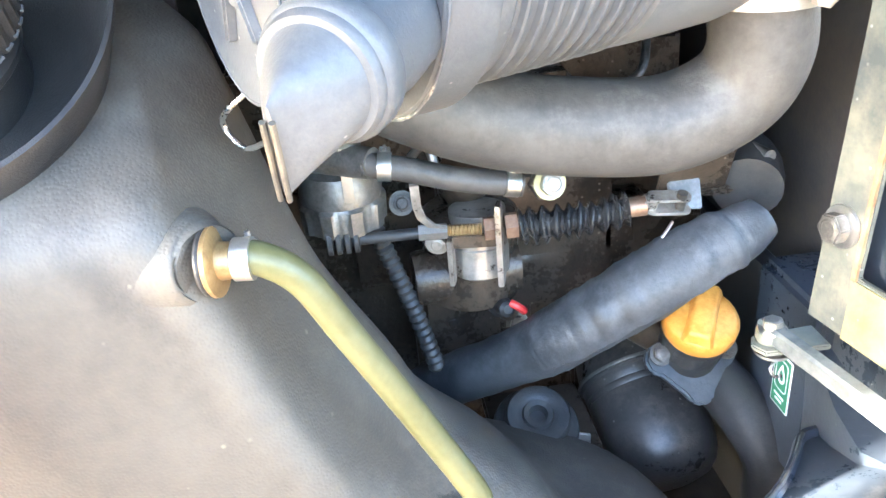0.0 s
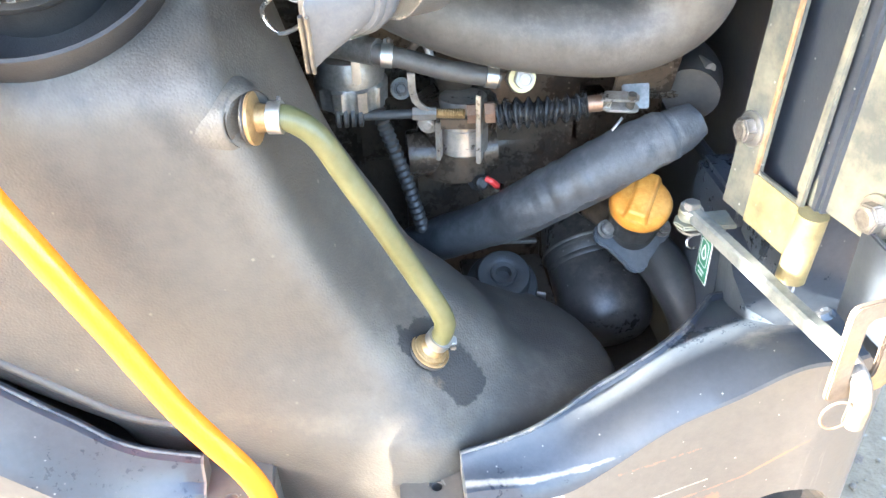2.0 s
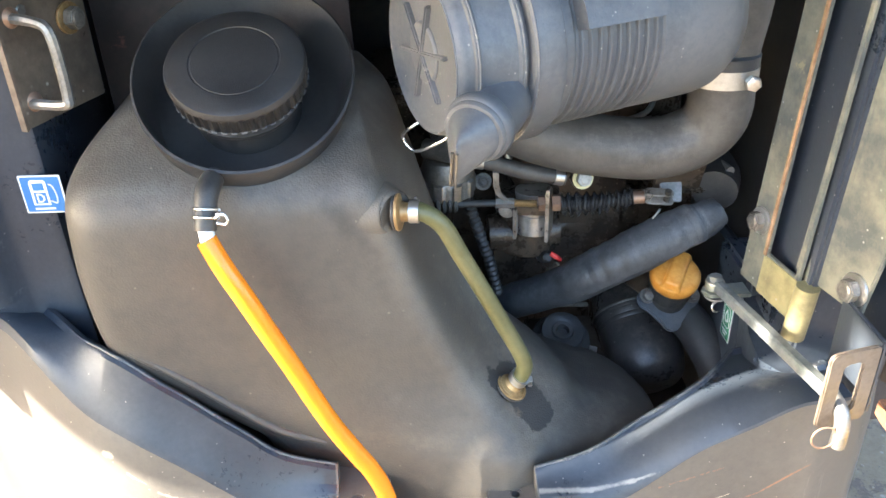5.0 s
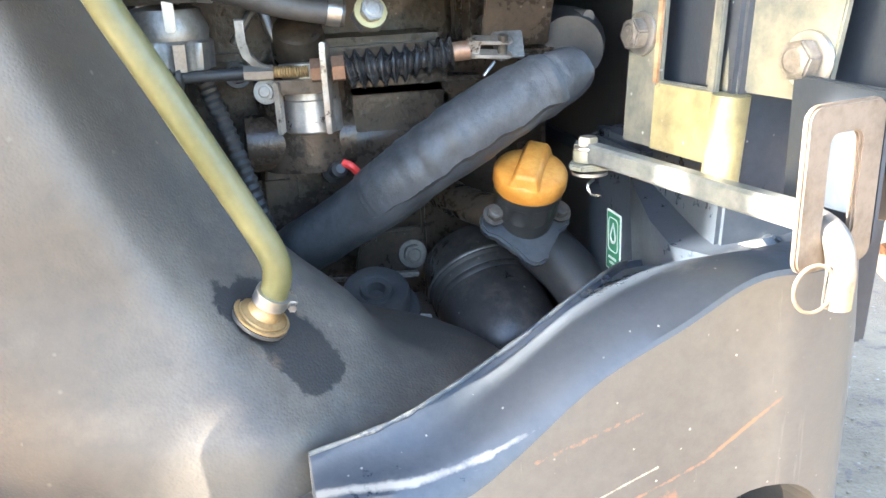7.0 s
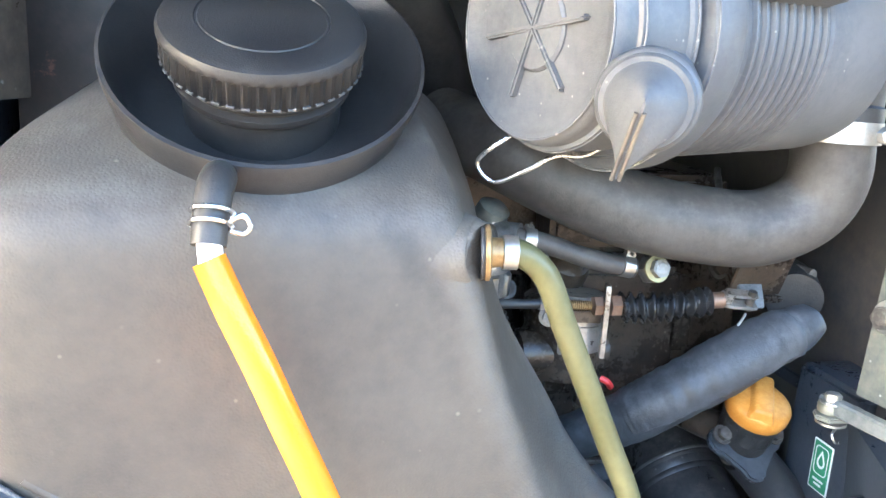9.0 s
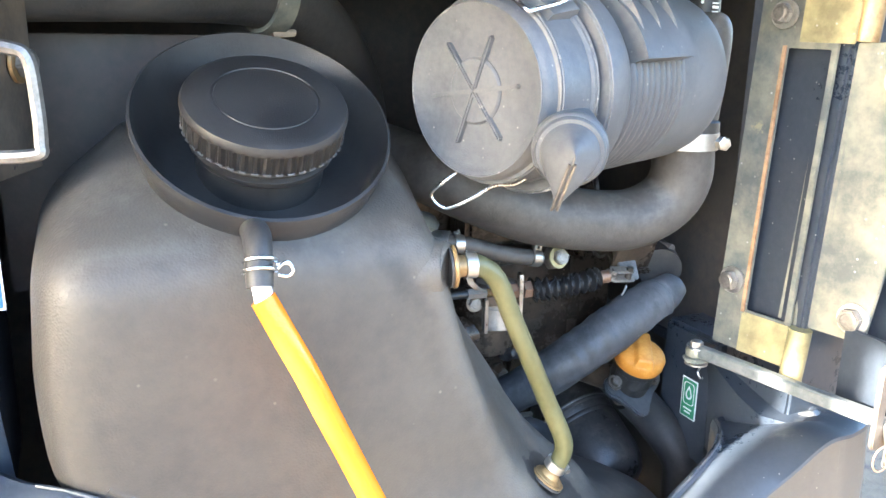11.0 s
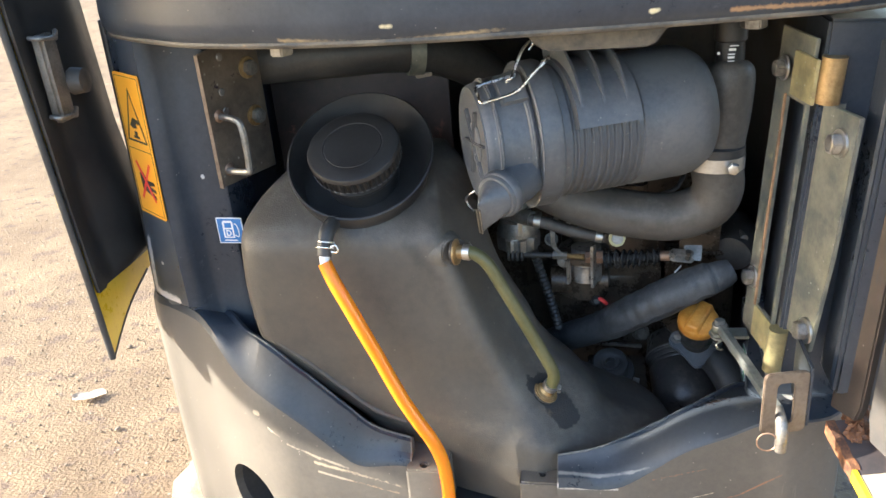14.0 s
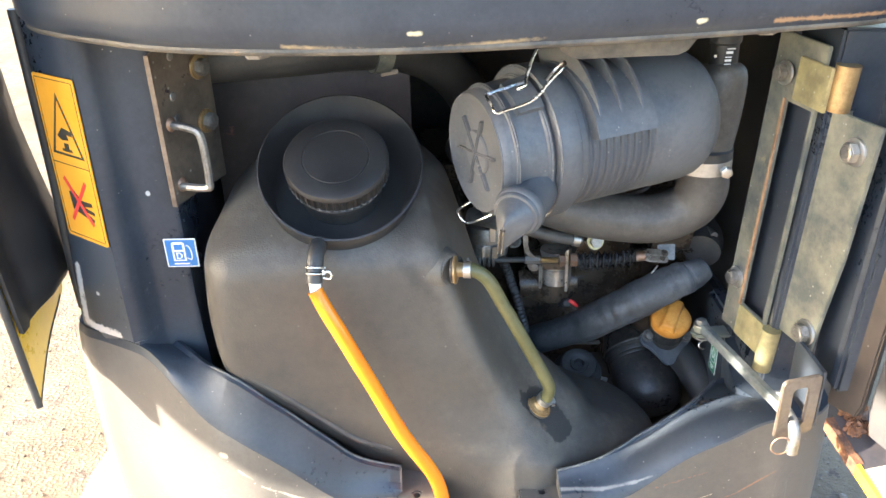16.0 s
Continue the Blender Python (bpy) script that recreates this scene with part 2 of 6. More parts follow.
M_RUBBER = material("black_rubber", (0.034, 0.034, 0.035), (0.070, 0.066, 0.060), 0.46, 0, 40, 12, 0.3, 500)
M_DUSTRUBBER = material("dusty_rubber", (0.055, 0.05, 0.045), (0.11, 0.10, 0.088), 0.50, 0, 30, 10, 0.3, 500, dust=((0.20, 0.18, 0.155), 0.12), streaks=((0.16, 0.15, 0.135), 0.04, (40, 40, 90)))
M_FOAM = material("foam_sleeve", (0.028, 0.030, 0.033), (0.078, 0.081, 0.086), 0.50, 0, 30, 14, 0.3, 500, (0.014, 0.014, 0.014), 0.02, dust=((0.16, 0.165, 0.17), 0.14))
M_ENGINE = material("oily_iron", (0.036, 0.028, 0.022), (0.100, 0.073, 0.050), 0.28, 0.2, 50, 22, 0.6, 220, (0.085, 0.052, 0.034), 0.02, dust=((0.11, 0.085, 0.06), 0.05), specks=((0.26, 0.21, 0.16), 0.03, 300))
M_DARK = material("dark_steel", (0.032, 0.033, 0.035), (0.065, 0.063, 0.06), 0.45, 0.0, 40, 9, 0.2, 300)
M_FLANGE = material("blue_grey_cast", (0.034, 0.039, 0.046), (0.076, 0.082, 0.088), 0.42, 0.2, 60, 24, 0.3, 320, (0.12, 0.09, 0.06), -0.02)
M_STEEL = material("zinc_steel", (0.42, 0.41, 0.38), (0.6, 0.58, 0.54), 0.35, 0.9, 60, 20, 0.2, 500, (0.25, 0.2, 0.14), 0.0)
M_BRIGHT = material("bright_metal", (0.7, 0.69, 0.66), (0.82, 0.81, 0.79), 0.25, 1.0, 60, 25, 0.1, 500)
M_BOLT = material("dull_bolt", (0.20, 0.19, 0.175), (0.34, 0.32, 0.29), 0.4, 0.7, 80, 40, 0.2, 500, (0.2, 0.12, 0.07), 0.0)
M_ZINCY = material("yellow_zinc", (0.26, 0.235, 0.13), (0.50, 0.44, 0.23), 0.40, 0.4, 14, 26, 0.2, 300, (0.15, 0.16, 0.16), 0.17, specks=((0.6, 0.58, 0.5), 0.015, 300), streaks=((0.16, 0.13, 0.09), 0.04, (80, 80, 14)))
M_WORN = material("worn_grey_plate", (0.125, 0.138, 0.134), (0.29, 0.285, 0.225), 0.38, 0.3, 14, 24, 0.2, 300, (0.37, 0.33, 0.21), 0.05, specks=((0.56, 0.56, 0.52), 0.015, 300), streaks=((0.10, 0.115, 0.13), 0.08, (60, 60, 8)))
M_CHIPPED = material("chipped_plating", (0.30, 0.27, 0.23), (0.55, 0.51, 0.46), 0.34, 0.7, 60, 40, 0.3, 400, (0.05, 0.035, 0.025), 0.16)
M_BRASS = material("brass", (0.27, 0.17, 0.075), (0.44, 0.30, 0.14), 0.38, 0.5, 60, 30, 0.1, 500)
M_COPPER = material("rusty_nut", (0.28, 0.17, 0.11), (0.40, 0.26, 0.18), 0.45, 0.6, 80, 40, 0.3, 500)
M_SLOT = material("raw_brown_edge", (0.30, 0.17, 0.09), (0.50, 0.32, 0.18), 0.55, 0.1, 30, 30, 0.3, 300, (0.10, 0.07, 0.05), 0.02)
M_STAYBAR = material("blue_grey_bar", (0.15, 0.17, 0.175), (0.27, 0.285, 0.275), 0.36, 0.4, 30, 30, 0.2, 300, (0.34, 0.31, 0.20), -0.02, specks=((0.5, 0.5, 0.47), 0.015, 300))
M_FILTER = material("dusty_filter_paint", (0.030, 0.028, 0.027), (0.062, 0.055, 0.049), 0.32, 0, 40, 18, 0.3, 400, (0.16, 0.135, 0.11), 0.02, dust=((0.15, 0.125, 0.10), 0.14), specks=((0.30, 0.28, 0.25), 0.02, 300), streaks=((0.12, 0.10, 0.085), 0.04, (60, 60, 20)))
M_BELLOWS = material("shiny_rubber", (0.022, 0.022, 0.023), (0.05, 0.048, 0.046), 0.26, 0, 50, 20, 0.2, 500, (0.16, 0.15, 0.14), 0.04)
M_POST = material("brown_stained_paint", (0.040, 0.034, 0.031), (0.085, 0.062, 0.048), 0.42, 0, 12, 9, 0.2, 250, (0.15, 0.085, 0.05), 0.04, 0.5, 0.8, specks=((0.40, 0.38, 0.35), 0.012, 260), streaks=((0.055, 0.06, 0.07), 0.10, (40, 40, 8)))
M_FLAKES = material("flaking_rust", (0.075, 0.038, 0.026), (0.26, 0.115, 0.05), 0.62, 0.1, 120, 60, 0.6, 160, (0.45, 0.36, 0.28), 0.08)
# dusty cream with the sunlight on the door flange put into the colour
M_SUNLIT_CREAM = material("sunlit_dusty_paint", (0.42, 0.36, 0.26), (0.60, 0.53, 0.40), 0.55, 0, 30, 12, 0.2, 250, (0.30, 0.2, 0.1), -0.05)
M_GRIMY = material("grimy_bolt", (0.075, 0.066, 0.056), (0.17, 0.15, 0.125), 0.36, 0.5, 80, 40, 0.2, 500, (0.13, 0.07, 0.04), 0.04)
M_OLIVE = material("olive_hose", (0.088, 0.088, 0.034), (0.135, 0.128, 0.058), 0.35, 0, 40, 12, 0.1, 500)
M_OIL = material("oil_cap", (0.58, 0.23, 0.03), (0.72, 0.36, 0.08), 0.45, 0, 60, 30, 0.2, 500, (0.25, 0.16, 0.07), -0.05)
M_YELLOW = material("yellow_paint", (0.75, 0.46, 0.015), (0.85, 0.56, 0.03), 0.3, 0, 30, 9, 0.05, 300, (0.1, 0.08, 0.04), -0.1)
M_LABEL = material("orange_label", (0.78, 0.34, 0.02), (0.84, 0.40, 0.04), 0.35, 0, 60, 12)
M_INK = material("black_ink", (0.015, 0.015, 0.015), (0.03, 0.03, 0.03), 0.4)
M_RED = material("red_ink", (0.65, 0.03, 0.03), (0.72, 0.06, 0.05), 0.4)
M_BLUE = material("blue_sign", (0.03, 0.16, 0.42), (0.05, 0.2, 0.5), 0.35)
M_GREEN = material("green_sign", (0.02, 0.20, 0.09), (0.04, 0.27, 0.13), 0.35)
M_WHITE = material("white_ink", (0.78, 0.78, 0.77), (0.85, 0.85, 0.84), 0.4)
M_SCAR = material("bare_scrape", (0.55, 0.47, 0.36), (0.75, 0.70, 0.60), 0.6, 0, 90, 50, 0.3, 400)
M_GROUND = material("dusty_ground", (0.125, 0.088, 0.055), (0.270, 0.204, 0.130), 0.92, 0, 9, 2.2, 0.55, 75, (0.135, 0.100, 0.074), 0.17, 0.2, 1.0, specks=((0.30, 0.26, 0.21), 0.12, 45))
M_STONE = material("pebble", (0.13, 0.10, 0.07), (0.28, 0.225, 0.165), 0.9, 0, 30, 9)
M_BRACKET = material("brown_worn_steel", (0.105, 0.080, 0.060), (0.20, 0.16, 0.125), 0.4, 0.3, 40, 20, 0.2, 400, (0.30, 0.26, 0.20), -0.02)
M_HULL = material("rough_inner_paint", (0.042, 0.043, 0.047), (0.090, 0.080, 0.068), 0.45, 0, 20, 5, 0.2, 250, (0.16, 0.08, 0.045), 0.02)
M_WOOL = material("insulation", (0.10, 0.075, 0.05), (0.38, 0.30, 0.20), 0.95, 0, 60, 40, 1.0, 260, (0.03, 0.02, 0.015), 0.12)
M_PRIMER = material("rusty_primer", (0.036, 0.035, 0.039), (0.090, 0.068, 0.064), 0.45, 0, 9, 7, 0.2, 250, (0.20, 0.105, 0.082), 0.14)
M_LATCH = material("oily_bronze_plate", (0.13, 0.105, 0.085), (0.25, 0.205, 0.155), 0.34, 0.5, 20, 14, 0.2, 300, (0.05, 0.035, 0.05), 0.10, specks=((0.6, 0.58, 0.5), 0.03, 200))
M_CAKED = material("caked_mud", (0.22, 0.165, 0.11), (0.42, 0.34, 0.25), 0.9, 0, 30, 12, 1.0, 120)
M_WIPED = material("worn_rim_edge", (0.06, 0.072, 0.085), (0.17, 0.17, 0.16), 0.42, 0.2, 40, 30, 0.2, 300, (0.05, 0.06, 0.075), 0.20)
M_LIP = material("dusty_lip", (0.060, 0.056, 0.050), (0.16, 0.138, 0.105), 0.5, 0, 30, 20, 0.2, 300, (0.34, 0.18, 0.07), 0.06)
M_DOOR = material("dirty_door_paint", (0.036, 0.041, 0.050), (0.085, 0.075, 0.066), 0.45, 0, 9, 7, 0.3, 200, (0.20, 0.10, 0.05), 0.15, 0.4, 0.7, streaks=((0.13, 0.105, 0.08), 0.10, (30, 30, 5)))


def orange_fuel():
    """Clear tube filled with orange fuel."""
    m = bpy.data.materials.new("amber_tube")
    m.use_nodes = True
    b = m.node_tree.nodes["Principled BSDF"]
    b.inputs["Base Color"].default_value = (0.85, 0.27, 0.01, 1)
    b.inputs["Roughness"].default_value = 0.16
    b.inputs["Subsurface Weight"].default_value = 0.5
    b.inputs["Subsurface Radius"].default_value = (0.02, 0.008, 0.002)
    b.inputs["Subsurface Scale"].default_value = 0.5
    return m


M_AMBER = orange_fuel()


# ---------------------------------------------------------------- mesh helpers
def part(name, bm, mat, parent=None, label="", smooth=True, sharp=35):
    bmesh.ops.recalc_face_normals(bm, faces=bm.faces[:])
    for f in bm.faces:
        f.smooth = smooth
    if smooth:
        for e in bm.edges:
            if len(e.link_faces) == 2 and e.calc_face_angle(0) > radians(sharp):
                e.smooth = False
    me = bpy.data.meshes.new(name)
    bm.to_mesh(me)
    bm.free()
    me.materials.append(mat)
    ob = new(name, me)
    if parent:
        ob.parent = parent
    if label:
        ob["label"] = label
    return ob


def thing(name, label, category, at=(0, 0, 0), group="", kind=""):
    ob = new(name)
    ob.empty_display_size = 0.05
    return tagged(ob, label, category, group, kind)


def frame_of(origin, zaxis, xaxis=(1, 0, 0)):
    """A pose at origin with z along zaxis, x near xaxis."""
    z = Vector(zaxis).normalized()
    x = Vector(xaxis)
    x = x - z * x.dot(z)
    if x.length < 1e-4:
        x = Vector((0, 1, 0)) - z * z.y
    x.normalize()
    y = z.cross(x)
    return Matrix(((x.x, y.x, z.x, origin[0]), (x.y, y.y, z.y, origin[1]), (x.z, y.z, z.z, origin[2]), (0, 0, 0, 1)))


def spline(points, n=8):
    """Catmull-Rom through points (tuples of any length)."""
    p = [np.array(q, float) for q in points]
    p = [2 * p[0] - p[1], *p, 2 * p[-1] - p[-2]]
    out = []
    for i in range(1, len(p) - 2):
        for k in range(n):
            u = k / n
            out.append(0.5 * (2 * p[i] + (p[i + 1] - p[i - 1]) * u + (2 * p[i - 1] - 5 * p[i] + 4 * p[i + 1] - p[i + 2]) * u * u + (3 * p[i] - p[i - 1] - 3 * p[i + 1] + p[i + 2]) * u ** 3))
    out.append(p[-2])
    return out


def loft(rings, closed=True, caps=True, bm=None):
    """Quads between rings of equally many points."""
    bm = bm or bmesh.new()
    rows = [[bm.verts.new(Vector(tuple(map(float, q)))) for q in ring] for ring in rings]
    n = len(rows[0])
    for a, b in zip(rows, rows[1:]):
        for i in range(n if closed else n - 1):
            j = (i + 1) % n
            bm.faces.new((a[i], a[j], b[j], b[i]))
    if caps and closed:
        bm.faces.new(rows[0][::-1])
        bm.faces.new(rows[-1])
    return bm


def tube(points, radius, segs=16, n=8, caps=True, bm=None):
    """A round tube along a spline; radius is a number or one for each point."""
    rad = radius if isinstance(radius, (list, tuple)) else [radius] * len(points)
    path = spline([(*p, r) for p, r in zip(points, rad)], n) if n > 1 else [np.array((*p, r), float) for p, r in zip(points, rad)]
    rings, side = [], None
    for i, q in enumerate(path):
        a, b = path[max(0, i - 1)][:3], path[min(len(path) - 1, i + 1)][:3]
        d = Vector(b - a).normalized()
        if side is None:
            side = d.orthogonal().normalized()
        side = (side - d * side.dot(d)).normalized()
        up = d.cross(side)
        c = Vector(q[:3])
        rings.append([c + (side * math.cos(t) + up * math.sin(t)) * q[3] for t in (2 * math.pi * k / segs for k in range(segs))])
    return loft(rings, True, caps, bm)


def lathe(profile, m=None, segs=40, bm=None, wobble=None):
    """Profile of (radius, height) turned round the z axis of m."""
    m = m or Matrix()
    rings = [[m @ Vector((r * math.cos(t), r * math.sin(t), h)) for t in (2 * math.pi * k / segs for k in range(segs))] for r, h in profile]
    return loft(rings, True, True, bm)


def slab(outline, depth, m=None, bevel=0.0, holes=(), bm=None):
    """An outline (x, y) of one plate in m's xy plane, depth along its z, with round or long holes given as outlines."""
    m = m or Matrix()
    bm = bm or bmesh.new()
    b2 = bmesh.new()
    if holes:
        # bridge outline and hole by triangulating through edge nets
        edges = []
        for loop in (outline, *holes):
            vs = [b2.verts.new((x, y, 0)) for x, y in loop]
            edges += [b2.edges.new((vs[i], vs[(i + 1) % len(vs)])) for i in range(len(vs))]
        bmesh.ops.triangle_fill(b2, use_beauty=True, use_dissolve=False, edges=edges)
    else:
        b2.faces.new([b2.verts.new((x, y, 0)) for x, y in outline])
    faces = b2.faces[:]
    ext = bmesh.ops.extrude_face_region(b2, geom=faces)
    bmesh.ops.translate(b2, verts=[v for v in ext["geom"] if isinstance(v, bmesh.types.BMVert)], vec=(0, 0, depth))
    if bevel:
        rim = [e for e in b2.edges if len(e.link_faces) == 2 and e.calc_face_angle(0) > 0.6]
        bmesh.ops.bevel(b2, geom=rim, offset=bevel, segments=2, affect="EDGES")
    bmesh.ops.transform(b2, matrix=m, verts=b2.verts[:])
    tmp = bpy.data.meshes.new("tmp")
    b2.to_mesh(tmp)
    b2.free()
    bm.from_mesh(tmp)
    bpy.data.meshes.remove(tmp)
    return bm


def block(size, m=None, bevel=0.002, bm=None):
    x, y = size[0] / 2, size[1] / 2
    return slab([(-x, -y), (x, -y), (x, y), (-x, y)], size[2], (m or Matrix()) @ Matrix.Translation((0, 0, -size[2] / 2)), bevel, (), bm)


def hexagon(r):
    return [(r * math.cos(math.pi / 3 * k), r * math.sin(math.pi / 3 * k)) for k in range(6)]


def disc(r, n=20, cx=0.0, cy=0.0):
    return [(cx + r * math.cos(2 * math.pi * k / n), cy + r * math.sin(2 * math.pi * k / n)) for k in range(n)]


def rounded(w, h, r, n=5):
    """Outline of a rectangle with round corners."""
    out = []
    for cx, cy, a in ((w / 2 - r, h / 2 - r, 0), (-w / 2 + r, h / 2 - r, 90), (-w / 2 + r, -h / 2 + r, 180), (w / 2 - r, -h / 2 + r, 270)):
        out += [(cx + r * math.cos(radians(a + 90 * k / n)), cy + r * math.sin(radians(a + 90 * k / n))) for k in range(n + 1)]
    return out


def bolt(at, way, parent, size=0.008, mat=None, washer=True, wmat=None, spin=0.2):
    """Hex head of that half width, with a flange washer, pointing along way."""
    m = frame_of(at, way) @ pose(0, 0, 0, 0, 0, math.degrees(spin))
    head = bmesh.new()
    slab(hexagon(size * 1.12), size * 1.0, m @ Matrix.Translation((0, 0, size * 0.3)), size * 0.12, (), head)
    lathe([(size * 0.75, size * 1.3), (size * 0.6, size * 1.36), (size * 0.2, size * 1.36)], m, 12, head)
    b = part("bolt", head, mat or M_BOLT, parent, "", False)
    if washer:
        part("washer", lathe([(size * 0.5, 0), (size * 1.5, 0), (size * 1.55, size * 0.12), (size * 1.5, size * 0.3), (size * 0.5, size * 0.3)], m, 20), wmat or mat or M_STEEL, b)
    return b


def wire(name, points, radius, mat, parent, n=6, label=""):
    return part(name, tube(points, radius, 8, n), mat, parent, label)


def carve(ob, cutter_bm):
    """Cut a shape out of a mesh for good."""
    me = bpy.data.meshes.new("cutter")
    cutter_bm.to_mesh(me)
    cutter_bm.free()
    cut = new("cutter", me)
    mod = ob.modifiers.new("cut", "BOOLEAN")
    mod.object, mod.operation, mod.solver = cut, "DIFFERENCE", "EXACT"
    dg = bpy.context.evaluated_depsgraph_get()
    done = bpy.data.meshes.new_from_object(ob.evaluated_get(dg))
    ob.modifiers.clear()
    ob.data = done
    bpy.data.objects.remove(cut)
    return ob


def along(curve, profile_at):
    """Rings of a swept wall: curve is a list of plan points, profile_at(k, point, outward) gives the section's points."""
    rings = []
    for i, q in enumerate(curve):
        a, b = curve[max(0, i - 1)], curve[min(len(curve) - 1, i + 1)]
        d = Vector((b[0] - a[0], b[1] - a[1], 0)).normalized()
        rings.append(profile_at(i, q, Vector((-d.y, d.x, 0))))
    return rings


# ---------------------------------------------------------------- ground
GROUND_Z = -0.20


def ground_sheet():
    bm = bmesh.new()
    steps = sorted({round(s * v, 3) for v in [0.0, 0.3, 0.6, 0.9, 1.2, 1.6, 2, 2.4, 2.8, 3.2, 3.6, 4, 4.6, 5.2, 6, 7, 9, 12, 20, 40, 100, 400, 2000] for s in (-1, 1)})
    grid = {}
    for i, x in enumerate(steps):
        for j, y in enumerate(steps):
            far = math.hypot(x, y) > 11
            grid[i, j] = bm.verts.new((x, y, GROUND_Z + (0 if far else 0.018 * noise.noise((x * 0.9, y * 0.9, 3)))))
    for i in range(len(steps) - 1):
        for j in range(len(steps) - 1):
            bm.faces.new((grid[i, j], grid[i + 1, j], grid[i + 1, j + 1], grid[i, j + 1]))
    return part("ground", bm, M_GROUND)


tagged(ground_sheet(), "dry light brown earth yard with grit and wheel dust", "ground", kind="structure")



def pebbles():
    """Loose grit and stones on the yard."""
    verts, faces = [], []
    rng = random.Random(5)
    for k in range(2600):
        left = rng.random() < 0.8
        x, y = (rng.uniform(-4.2, -0.42), rng.uniform(0.7, 5.5)) if left else (rng.uniform(0.6, 2.2), rng.uniform(0.3, 2.4))
        r = rng.uniform(0.003, 0.007) * (2.4 if rng.random() < 0.03 else 1)
        base = len(verts)
        n = 6
        for ring, (rr, h) in enumerate(((1.0, -0.2), (0.95, 0.3), (0.5, 0.65))):
            for i in range(n):
                t = 2 * math.pi * i / n + ring * 0.3
                w = r * rr * rng.uniform(0.7, 1.2)
                verts.append((x + w * math.cos(t), y + w * math.sin(t), GROUND_Z + 0.012 * noise.noise((x * 0.9, y * 0.9, 3)) + 0.003 + r * h))
        for ring in (0, 1):
            for i in range(n):
                a, b = base + ring * n + i, base + ring * n + (i + 1) % n
                faces.append((a, b, b + n, a + n))
        faces.append(tuple(range(base + 2 * n, base + 3 * n)))
    me = bpy.data.meshes.new("gravel")
    me.from_pydata(verts, [], faces)
    me.materials.append(M_STONE)
    return new("gravel", me)


tagged(pebbles(), "loose grit and small stones on dry earth", "gravel", kind="stuff")


def leaf():
    bm = loft([[(-0.07 + 0.14 * u, w * 0.036 * s + 0.008 * math.sin(9 * u), 0.008 * math.sin(7 * u + 2 * s) + 0.010 * abs(s)) for s in (-1, -0.4, 0.4, 1)] for u, w in ((0, 0.2), (0.2, 0.8), (0.45, 1.0), (0.7, 0.7), (0.9, 0.35), (1, 0.1))], False)
    bmesh.ops.solidify(bm, geom=bm.faces[:], thickness=0.003)
    ob = part("dry_leaf", bm, M_SCAR)
    ob.matrix_world = pose(-1.90, 2.324, GROUND_Z + 0.012, 4, 3, 25)
    return tagged(ob, "curled pale dry leaf on the ground", "leaf")


leaf()

# ---------------------------------------------------------------- machine body
body = thing("excavator_body", "dark blue-grey painted excavator tail with scraped dusty counterweight", "machine body")

LEFT_CURVE = spline([(0.049, 0.476, 1.087), (0.0, 0.475, 1.103), (-0.035, 0.475, 1.132), (-0.08, 0.477, 1.173), (-0.125, 0.484, 1.205), (-0.185, 0.512, 1.229), (-0.245, 0.556, 1.233), (-0.295, 0.588, 1.232), (-0.332, 0.612, 1.232), (-0.347, 0.66, 1.232), (-0.35, 0.9, 1.232), (-0.35, 1.3, 1.232)], 6)


def ease(f):
    """0 to 1 with soft ends."""
    f = max(0.0, min(1.0, f))
    return f * f * (3 - 2 * f)


def left_profile(i, q, out):
    # the rim slopes from an inner edge down to the face
    p, z = Vector((q[0], q[1], 0)), q[2]
    k = ease(i / 12)
    drop = 0.022 + 0.034 * k - 0.052 * ease((i - 27) / 9)
    depth = 0.027 + 0.006 * k + 0.002 * max(0, i - 26)
    inner = p - out * depth - Vector((0, 0, 0.016 * ease((i - 25) / 6)))
    rim = [inner + Vector((0, 0, z - 0.012)), inner + out * 0.003 + Vector((0, 0, z - 0.002)), inner + out * 0.008 + Vector((0, 0, z)), inner + out * 0.013 + Vector((0, 0, z - 0.003)),
           p - out * 0.010 + Vector((0, 0, z - drop * 0.80)), p - out * 0.003 + Vector((0, 0, z - drop)), p + Vector((0, 0, z - drop - 0.010))]
    face = [p + Vector((0, 0, z - drop - 0.010)), p + out * 0.003 + Vector((0, 0, z - drop - 0.05)), p + out * 0.005 + Vector((0, 0, 0.98)), p + out * 0.004 + Vector((0, 0, 0.9)), p + Vector((0, 0, 0.62)), p - out * 0.02 + Vector((0, 0, 0.45)), Vector((inner.x, inner.y, 0.45)), inner + Vector((0, 0, z - 0.012))]
    return rim, face


def flip(section):
    return lambda i, q, out: section(i, q, out if out.x * (q[0] - 0.12) + out.y * (q[1] - 0.9) > 0 else -out)


def casting(curve, profile, label):
    """A counterweight half: dusty face, and the rim round the opening, its shade partly put into darker paint."""
    face = part("counterweight", loft(along(curve, flip(lambda i, q, o: profile(i, q, o)[1]))), M_CHASSIS, body, label, True, 30)
    edge = [r[2] for r in along(curve, flip(lambda i, q, o: profile(i, q, o)[0]))]
    part("rim_lip", tube([tuple(Vector(v)) for v in edge[:30]], [0.0013 + 0.0011 * noise.noise((0.9 * i, 3, 2)) for i in range(30)], 10, 1), M_WIPED, body, "worn bare lip of the rim")
    part("rim", loft(along(curve, flip(lambda i, q, o: profile(i, q, o)[0])), False, False), M_BODY, body, "blue-black rim with worn edge, shade partly put into its paint", True, 40)
    return face


